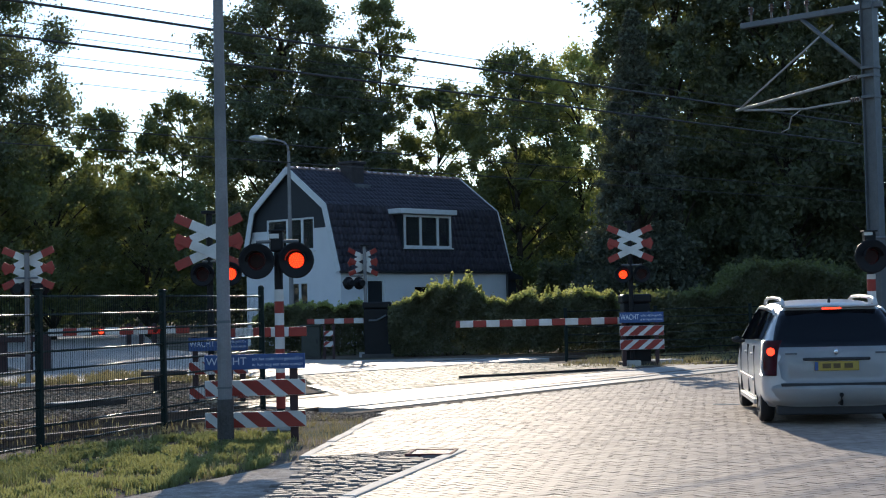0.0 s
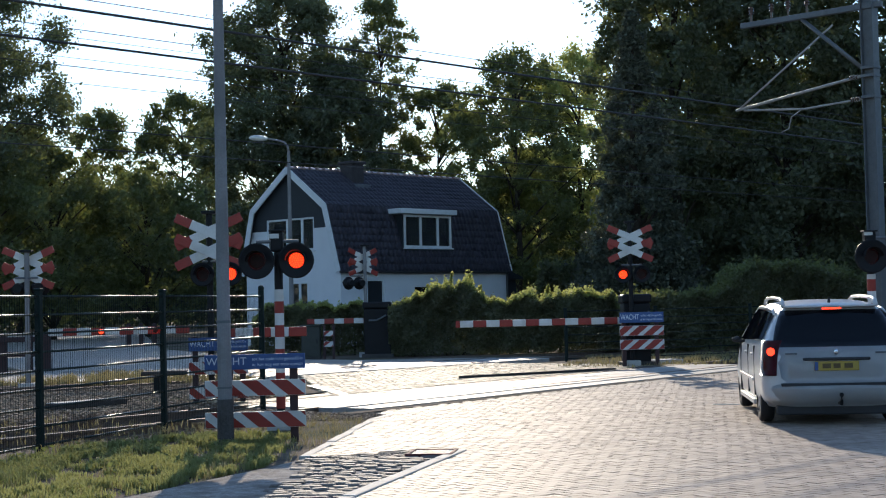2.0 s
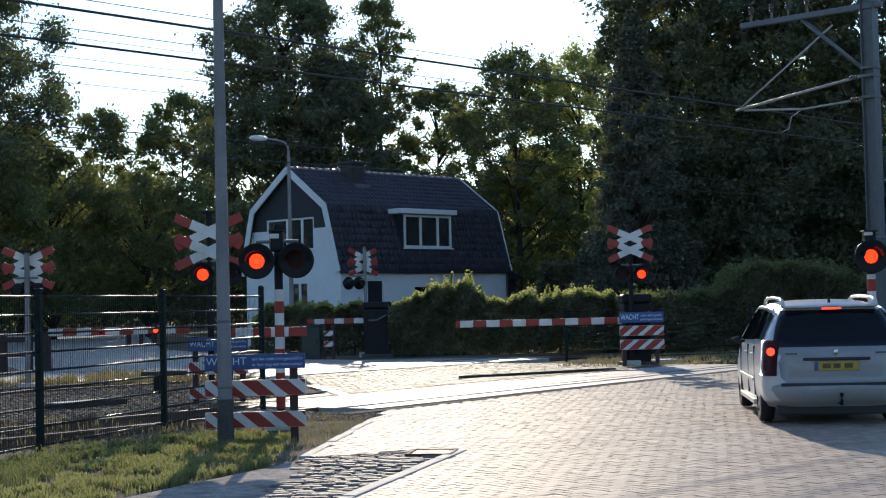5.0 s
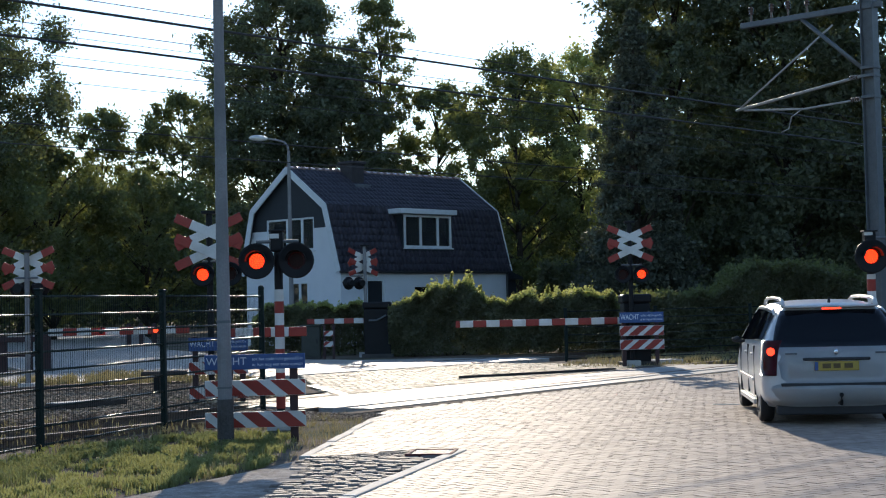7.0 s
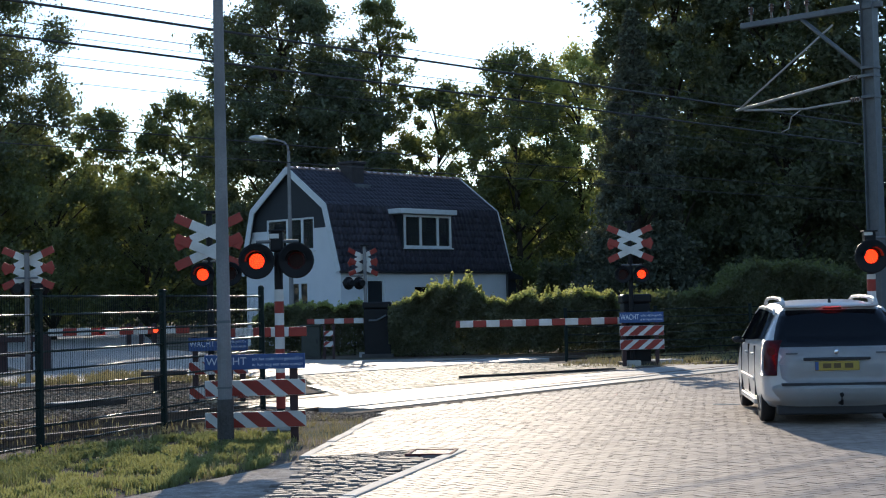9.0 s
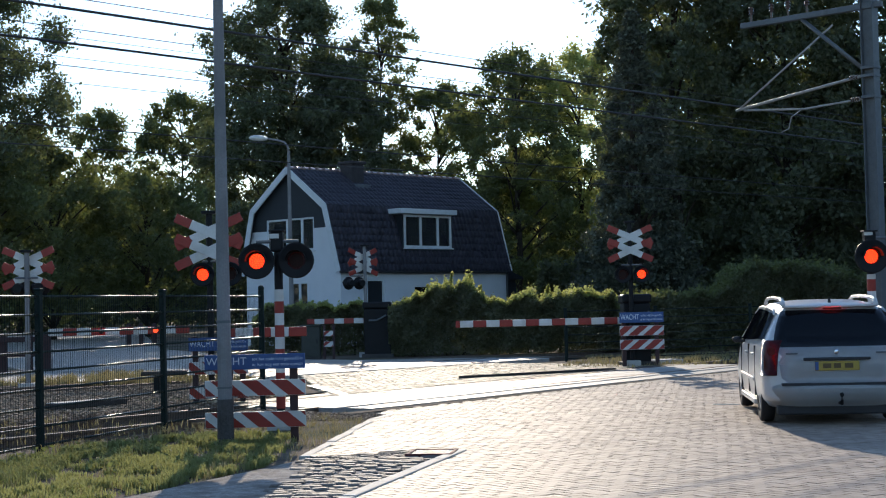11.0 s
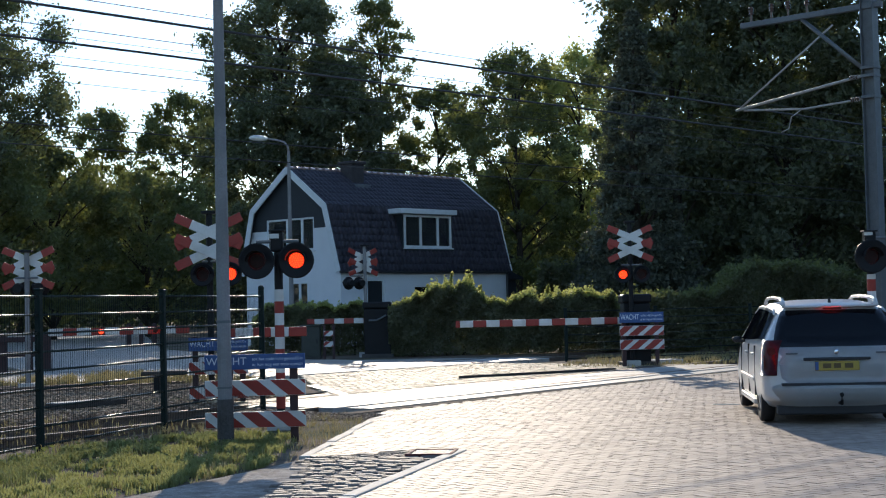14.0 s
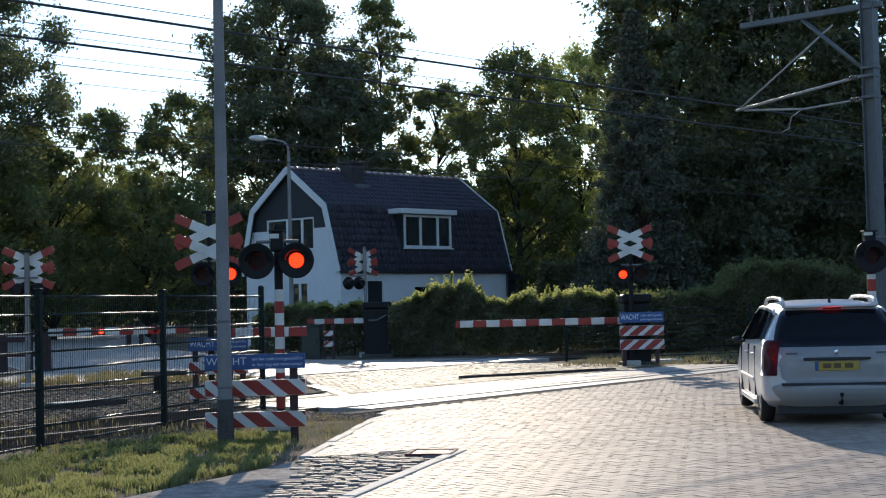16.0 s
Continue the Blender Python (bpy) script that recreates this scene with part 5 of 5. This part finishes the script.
        for z, off in ((0.62, 0.012), (0.70, 0.006), (0.82, -0.006), (0.92, -0.022), (1.0, -0.045), (1.05, -0.07)):
            g.append([bm.verts.new((s * x, y, z)) for x, y in ((0.70 + off, -0.012 + (z - 0.6) * 0.09), (0.80 + off, 0.012 + (z - 0.6) * 0.09), (0.855 + off * 0.6, 0.08 + (z - 0.6) * 0.1), (0.876 + off * 0.5, 0.24 + (z - 0.6) * 0.05))])
        for a, b in zip(g, g[1:]):
            for i in range(3):
                bm.faces.new((a[i], a[i + 1], b[i + 1], b[i]))
        bmesh.ops.solidify(bm, geom=bm.faces[:], thickness=0.03)
        bmesh.ops.recalc_face_normals(bm, faces=bm.faces[:])
        tl = part("tail_lamp", bm, TAIL_RED, car, "dark red wrap-around tail lamp", smooth=True)
        # brake light insert, turning between lit and dark faces
        bm = bmesh.new()
        cyl(bm, (0, -0.006, 0), (0, 0.006, 0), 0.05, 0.05, 16)
        for f in bm.faces:
            f.material_index = 1 if f.normal.y < -0.5 else 0
        me = bpy.data.meshes.new("brake_light")
        bm.to_mesh(me)
        bm.free()
        me.materials.append(TAIL_RED)
        me.materials.append(BRAKE_ON)
        br = new("brake_light", me)
        br.parent = tl
        br.matrix_basis = Matrix.Translation((s * 0.775, -0.025, 0.915)) @ Matrix.Rotation(s * 0.25, 4, "Z")
        BRAKES.append(br)
        # roof rail
        bm = bmesh.new()
        x = s * 0.565
        tube(bm, [(x, 0.40, 1.46), (x, 0.48, 1.515), (x, 0.66, 1.545), (x, 1.5, 1.57), (x, 2.2, 1.56), (x, 2.4, 1.525), (x, 2.46, 1.49)], [0.030, 0.028, 0.024, 0.022, 0.022, 0.022, 0.026], 10)
        part("roof_rail", bm, CAR_PAINT, car, "raised pale roof rail", smooth=True)
        # wheels
        for y in (0.78, 3.49):
            w = new("wheel")
            w.parent = car
            w.matrix_basis = Matrix.Translation((s * 0.772, y, 0.322))
            bm = bmesh.new()
            n = 28
            prof = [(0.20, -0.085), (0.29, -0.085), (0.313, -0.065), (0.316, 0.0), (0.313, 0.065), (0.29, 0.085), (0.20, 0.085)]
            vs = [[bm.verts.new((d, r * math.cos(t * math.tau / n), r * math.sin(t * math.tau / n))) for t in range(n)] for r, d in prof]
            for a, b in zip(vs, vs[1:] + vs[:1]):
                for t in range(n):
                    bm.faces.new((a[t], a[(t + 1) % n], b[(t + 1) % n], b[t]))
            bmesh.ops.recalc_face_normals(bm, faces=bm.faces[:])
            part("tyre", bm, RUBBER, w, smooth=True)
            bm = bmesh.new()
            cyl(bm, (-0.07, 0, 0), (0.07, 0, 0), 0.195, 0.195, 24)
            cyl(bm, (s * 0.07, 0, 0), (s * 0.088, 0, 0), 0.055, 0.045, 16)
            for t in range(5):
                box(bm, s * 0.066, s * 0.084, -0.022, 0.022, 0.03, 0.19, 0.004, Matrix.Rotation(t * math.tau / 5, 4, "X"))
            part("rim", bm, ALLOY, w)
        # mirror
        bm = bmesh.new()
        bmesh.ops.create_icosphere(bm, subdivisions=2, radius=0.06, matrix=Matrix.LocRotScale((s * 0.955, 2.72, 1.0), None, (1.1, 0.6, 0.75)))
        box(bm, s * 0.84, s * 0.95, 2.69, 2.76, 0.96, 1.0, 0.01)
        part("wing_mirror", bm, PLASTIC, car, smooth=True)
        # side trim and door handles
        bm = bmesh.new()
        box(bm, s * 0.868, s * 0.892, 1.2, 3.05, 0.50, 0.545, 0.008)
        part("side_strip", bm, CAR_PAINT, car)
        for y in (1.25, 2.1):
            bm = bmesh.new()
            box(bm, s * 0.86, s * 0.895, y, y + 0.18, 0.83, 0.86, 0.01)
            part("door_handle", bm, CAR_PAINT, car)
        for y in (1.06, 1.9, 3.0):
            bm = bmesh.new()
            box(bm, s * 0.86, s * 0.883, y - 0.004, y + 0.004, 0.32, 0.96)
            part("door_gap", bm, PLASTIC, car)
        bm = bmesh.new()
        box(bm, s * 0.80, s * 0.888, 1.15, 3.1, 0.2, 0.27, 0.02)
        part("sill", bm, CAR_PAINT, car)
    bm = bmesh.new()
    box(bm, -0.66, 0.66, -0.09, 0.05, 0.494, 0.526, 0.006)
    part("tailgate_gap", bm, PLASTIC, car)
    # third brake light and aerial
    bm = bmesh.new()
    box(bm, -0.115, 0.115, -0.006, 0.006, -0.011, 0.011, 0.0)
    for f in bm.faces:
        f.material_index = 1 if f.normal.y < -0.5 else 0
    me = bpy.data.meshes.new("high_brake_light")
    bm.to_mesh(me)
    bm.free()
    me.materials.append(TAIL_RED)
    me.materials.append(BRAKE_ON)
    hb = new("high_brake_light", me)
    hb.parent = car
    hb.matrix_basis = Matrix.Translation((0, 0.222, 1.425))
    BRAKES.append(hb)
    bm = bmesh.new()
    box(bm, -0.56, 0.56, 0.235, 0.5, 1.438, 1.468, 0.012)
    part("spoiler_lip", bm, CAR_PAINT, car)
    bm = bmesh.new()
    tube(bm, [(0, 0.42, 1.50), (0, 0.40, 1.55)], [0.022, 0.01], 8)
    part("aerial", bm, PLASTIC, car)
    return car


BRAKES = []
BRAKE_ON = glow_mat("brake_light_on", (1.0, 0.035, 0.012), 3.0)
CAR_HOME = pose(4.515, 17.70, 0, 0, 0, -6.3)
CAR = estate_car(CAR_HOME)
CAR.scale = (0.955, 1.0, 0.955)


# ---- paving: bricks and cobbles ----
def lay(poly, angle, length, depth, joint, uneven, ragged=0.0, seed=3):
    """Places of stones in rows, half a stone out from row to row: (x, y, z, turn, length, depth)."""
    rng = random.Random(seed)
    c, s = math.cos(angle), math.sin(angle)
    us = [x * c + y * s for x, y in poly]
    vs = [-x * s + y * c for x, y in poly]
    out = []
    row, v = 0, min(vs)
    while v < max(vs):
        w = min(us) + (length / 2 if row % 2 else 0)
        while w < max(us):
            ll = length * (1 + ragged * rng.uniform(-1, 1))
            uu, vv = w + ll / 2, v + depth / 2
            x, y = uu * c - vv * s, uu * s + vv * c
            if inside(x, y, poly):
                out.append((x, y, rng.uniform(-uneven, uneven), angle + ragged * 0.08 * rng.uniform(-1, 1), ll - joint, depth - joint))
            w += ll
        v += depth
        row += 1
    return out


def herringbone(poly, angle, w, joint, uneven, seed=3):
    """Bricks twice as long as wide, in a herringbone turned by angle."""
    rng = random.Random(seed)
    c, s = math.cos(angle), math.sin(angle)
    us = [x * c + y * s for x, y in poly]
    vs = [-x * s + y * c for x, y in poly]
    out = []
    for i in range(int(min(us) / w) - 2, int(max(us) / w) + 2):
        for j in range(int(min(vs) / w) - 2, int(max(vs) / w) + 2):
            k = (i - j) % 4
            if k not in (0, 3):
                continue
            uu, vv = ((i + 1) * w, (j + 0.5) * w) if k == 0 else ((i + 0.5) * w, (j + 1) * w)
            x, y = uu * c - vv * s, uu * s + vv * c
            if inside(x, y, poly):
                out.append((x, y, rng.uniform(-uneven, uneven), angle + (0 if k == 0 else math.pi / 2) + rng.uniform(-0.012, 0.012), 2 * w - joint, w - joint))
    return out


def stone_mesh(l, d, chamfer, h):
    a, b = l / 2, d / 2
    v = [(-a, -b, -h), (a, -b, -h), (a, b, -h), (-a, b, -h), (-a, -b, -chamfer), (a, -b, -chamfer), (a, b, -chamfer), (-a, b, -chamfer),
         (-a + chamfer, -b + chamfer, 0), (a - chamfer, -b + chamfer, 0), (a - chamfer, b - chamfer, 0), (-a + chamfer, b - chamfer, 0)]
    f = [(8, 9, 10, 11)]
    for k in range(4):
        j = (k + 1) % 4
        f += [(k, j, 4 + j, 4 + k), (4 + k, 4 + j, 8 + j, 8 + k)]
    return np.array(v), np.array(f)


def pave(parent, places, chamfer, h, single, joined, name, pick, tilt=0.0, label=""):
    """The stones that pick() chooses become parts of their own; the rest are one mesh."""
    near = [p for p in places if pick(p)][:300]
    chosen = set(near)
    me = None
    for x, y, z, a, l, d in near:
        if me is None:
            v, f = stone_mesh(l, d, chamfer, h)
            ob = raw(name, v, f, single, parent)
            me = ob.data
        else:
            ob = new(name, me)
            ob.parent = parent
        ob.matrix_basis = Matrix.Translation((x, y, z)) @ Euler((random.uniform(-tilt, tilt), random.uniform(-tilt, tilt), a)).to_matrix().to_4x4()
    V, Q, k = [], [], 0
    rng = np.random.default_rng(7)
    for p in places:
        if p in chosen:
            continue
        x, y, z, a, l, d = p
        v, f = stone_mesh(l, d, chamfer, h)
        v[8:, 2] += rng.uniform(-tilt, tilt) * v[8:, 0] + rng.uniform(-tilt, tilt) * v[8:, 1]
        c, s = math.cos(a), math.sin(a)
        V.append(np.stack([v[:, 0] * c - v[:, 1] * s + x, v[:, 0] * s + v[:, 1] * c + y, v[:, 2] + z], 1))
        Q.append(f + k)
        k += len(v)
    ob = raw(name + "_field", np.concatenate(V), np.concatenate(Q), joined, parent, label)
    return tagged(ob, kind="stuff")


bricks = herringbone(ROAD_POLY, radians(80 - 45), 0.10, 0.008, 0.0015)
pave(ROAD, bricks, 0.0015, 0.03, BRICK_ONE, BRICK, "brick", lambda p: 0.0 < p[0] < 1.6 and 11.8 < p[1] < 14.6, 0.02, "worn pale paving bricks")
pave(DECK, lay(DECK_POLY, radians(53), 0.21, 0.106, 0.012, 0.003, 0.03, 9), 0.004, 0.03, CROSSING, CROSSING, "brick", lambda p: False, 0.03, "yellowish worn crossing bricks")
COB_POLY = [(-1.36, 15.55), (-0.42, 15.93), (0.02, 15.83), (-0.88, 12.1), (-1.6, 9.3), (-2.4, 9.3), (-1.52, 12.3), (-1.38, 14.2), (-1.50, 14.9)]
PAVE = bpy.data.objects["pavement"]
cobbles = lay(COB_POLY, radians(-3), 0.20, 0.10, 0.014, 0.010, 0.25, 5)
pave(PAVE, cobbles, 0.012, 0.05, COBBLE_ONE, COBBLE, "cobble", lambda p: 12.6 < p[1] < 15.0, 0.05, "dark uneven cobbles")


# ---- grass ----
def blades(name, poly, n, height, width, material, seed, label, clump=1.2, category="grass"):
    rng = np.random.default_rng(seed)
    xs, ys = [p[0] for p in poly], [p[1] for p in poly]
    p = np.stack([rng.uniform(min(xs), max(xs), n * 3), rng.uniform(min(ys), max(ys), n * 3)], 1)
    keep = np.array([inside(a, b, poly) for a, b in p])
    p = p[keep]
    tuft = np.array([noise.noise(Vector((q[0] * 2.6, q[1] * 1.6, seed))) + 0.6 * noise.noise(Vector((q[0] * 7.0, q[1] * 5.0, seed + 9))) for q in p])
    dens = np.clip(0.42 + 1.9 * tuft, 0.02, 1)
    keep = rng.uniform(size=len(p)) < dens ** 1.4
    p, dens = p[keep][:n], dens[keep][:n]
    k = len(p)
    a = rng.uniform(0, math.tau, k)
    h = height * rng.uniform(0.3, 1.1, k) * (0.35 + 1.15 * dens)
    lean = rng.normal(0, 0.45, (k, 2)) * h[:, None]
    d = np.stack([np.cos(a), np.sin(a)], 1) * width
    z0 = np.full(k, -0.03)
    v0 = np.column_stack([p - d, z0])
    v1 = np.column_stack([p + d, z0])
    v2 = np.column_stack([p + lean * 0.5 + d * 0.7, h * 0.6])
    v3 = np.column_stack([p + lean * 0.5 - d * 0.7, h * 0.6])
    v4 = np.column_stack([p + lean + d * 0.1, h])
    v5 = np.column_stack([p + lean - d * 0.1, h])
    V = np.stack([v0, v1, v2, v3, v4, v5], 1).reshape(-1, 3)
    i = np.arange(k)[:, None] * 6
    Q = np.concatenate([i + [0, 1, 2, 3], i + [3, 2, 4, 5]])
    ob = raw(name, V, Q, material)
    return tagged(ob, label, category, kind="stuff")


VERGE = [(-7.5, 9.0), (-3.7, 9.0), (-2.85, 12.3), (-1.72, 14.9), (-1.52, 15.6), (-1.05, 20.6), (-1.5, 21.6), (-3.0, 20.6), (-3.7, 19.6), (-4.5, 17.1), (-5.6, 13.6)]
GREEN = [(-7.5, 9.0), (-3.7, 9.0), (-2.85, 12.3), (-1.78, 14.9), (-1.72, 15.8), (-1.75, 18.0), (-2.4, 18.7), (-3.9, 18.0), (-4.6, 16.6), (-5.6, 13.6)]
blades("grass", GREEN, 80000, 0.048, 0.006, GRASS, 31, "rough green grass on the verge")
blades("dry_grass", VERGE, 9000, 0.045, 0.004, DRY_GRASS, 32, "dry straw-coloured grass in the verge", 0.7)
rng = np.random.default_rng(40)
wp = np.stack([rng.uniform(-5.2, -1.3, 5000), rng.uniform(11.0, 21.0, 5000)], 1)
wp = np.array([q for q in wp if inside(q[0], q[1], GREEN) and noise.noise(Vector((q[0] * 3, q[1] * 2, 3))) > 0.12])
v, q = leaf_cloud(rng, np.column_stack([wp, rng.uniform(-0.01, 0.06, len(wp))]), 0.028)
tagged(raw("weeds", v, q, LEAF_MID), "broad-leaved weeds among the verge grass", "weeds", kind="stuff")
# loose ballast stones along the tracks
def stones(name, poly, z, n, size, seed, label):
    rng = np.random.default_rng(seed)
    xs, ys = [p[0] for p in poly], [p[1] for p in poly]
    p = np.stack([rng.uniform(min(xs), max(xs), n * 4), rng.uniform(min(ys), max(ys), n * 4)], 1)
    p = np.array([r for r in p if inside(r[0], r[1], poly)][:n])
    k = len(p)
    corner = np.array([(-1, -1, -1), (1, -1, -1), (1, 1, -1), (-1, 1, -1), (-1, -1, 1), (1, -1, 1), (1, 1, 1), (-1, 1, 1)], float)
    s = size * rng.uniform(0.5, 1.2, (k, 1, 1))
    v = corner[None] * s * (1 + 0.45 * rng.uniform(-1, 1, (k, 8, 3)))
    a = rng.uniform(0, math.tau, k)
    ca, sa = np.cos(a)[:, None], np.sin(a)[:, None]
    v = np.stack([v[..., 0] * ca - v[..., 1] * sa, v[..., 0] * sa + v[..., 1] * ca, v[..., 2] * 0.7], -1)
    v += np.column_stack([p, np.full(k, z)])[:, None]
    f = np.array([(0, 3, 2, 1), (4, 5, 6, 7), (0, 1, 5, 4), (1, 2, 6, 5), (2, 3, 7, 6), (3, 0, 4, 7)])
    return tagged(raw(name, v.reshape(-1, 3), (f[None] + 8 * np.arange(k)[:, None, None]).reshape(-1, 4), STONE), label, "ballast", kind="stuff")


stones("ballast_stones", along(U1, N1, 4, 17.0, 13.8, 19.0), -0.13, 11000, 0.03, 41, "loose brown ballast stones along the near track")
stones("ballast_stones", along(U2, N2, 10, 22, 24.8, 29.8), -0.13, 7000, 0.035, 42, "loose brown ballast stones along the far track")
stones("gravel", [(-6.2, 21.5), (-3.6, 24.5), (-2.9, 26.0), (-4.0, 33.5), (-9.5, 31.0)], -0.03, 5000, 0.022, 43, "gravel and grit between the tracks")
stones("gravel", [(-3.6, 21.0), (-1.2, 20.8), (-0.8, 22.0), (-1.9, 22.6), (-2.9, 24.4)], -0.03, 2500, 0.014, 44, "grit on the verge by the crossing")
blades("grass", [(2.6, 36.2), (4.2, 34.4), (8.0, 35.0), (14.0, 40.0), (12.0, 43.5), (4.0, 42.5)], 6000, 0.06, 0.012, DRY_GRASS, 33, "dry grass strip beside the far signal")
blades("grass", [(-10.5, 33.6), (-6.5, 32.2), (-4.0, 33.0), (-7.5, 37.5)], 6000, 0.12, 0.012, DRY_GRASS, 34, "dry grass beside the far track")
blades("weeds", along(U1, N1, 6, 14.4, 13.7, 18.9), 2600, 0.06, 0.006, DRY_GRASS, 35, "sparse weeds along the track bed")


# ---- what moves ----
def lit(kind, t):
    """Whether a flasher of this kind is lit at t seconds."""
    if kind < 2:
        on = (t - 0.29) % 0.66 < 0.28
        return on if kind == 0 else not on
    on = (t - 0.07) % 0.671 < 0.445
    return on if kind == 3 else not on


def motions():
    # lamp inserts flip about their upright axis between the lit and the dark face
    for ob, kind in FLASHERS:
        home = ob.matrix_basis.copy()
        rows, state = [], lit(kind, 0.0)
        angle = 0 if state else 176
        rows.append((0.0, home @ Matrix.Rotation(radians(angle), 4, "Z")))
        for k in range(1, 481):
            t = k / 30
            now = lit(kind, t)
            if now != state:
                if (k - 1) % 15 == 0:
                    t += 1 / 30
                for step in (0, 1, 2):
                    turn = 88 * step if angle == 0 else 176 - 88 * step
                    rows.append((t + (step - 2) / 30, home @ Matrix.Rotation(radians(turn), 4, "Z")))
                angle = 176 - angle
                state = now
        rows = [r for r in rows if r[0] < 15.999] + [(16.0, home @ Matrix.Rotation(radians(angle), 4, "Z"))]
        walk(ob, rows)
    # the driver lets go of the brake
    for ob in BRAKES:
        home = ob.matrix_basis.copy()
        axis = "Z"
        rows = [(0.0, home), (7.4, home)] + [(7.4 + k / 30, home @ Matrix.Rotation(radians(60 * k), 4, axis)) for k in (1, 2, 3)]
        walk(ob, rows + [(16.0, home @ Matrix.Rotation(radians(180), 4, axis))])
    # wind in the crowns
    for ob, amount, seed in CROWNS:
        if amount:
            rows = []
            for k in range(0, 33):
                t = k * 0.5
                a = amount * (math.sin(t * 0.75 + seed) + 0.4 * math.sin(t * 2.1 + seed * 2.0))
                b = amount * 0.5 * math.sin(t * 1.3 + seed * 3.0)
                rows.append((t, pose(0, 0, 0, b, a, 0)))
            walk(ob, rows)
    # the car settles a little as the brake is let go
    home = CAR_HOME
    walk(CAR, [(0.0, home), (7.6, home), (8.2, Matrix.Translation((0.012, 0.03, 0)) @ home), (16.0, Matrix.Translation((0.012, 0.03, 0)) @ home)])


motions()
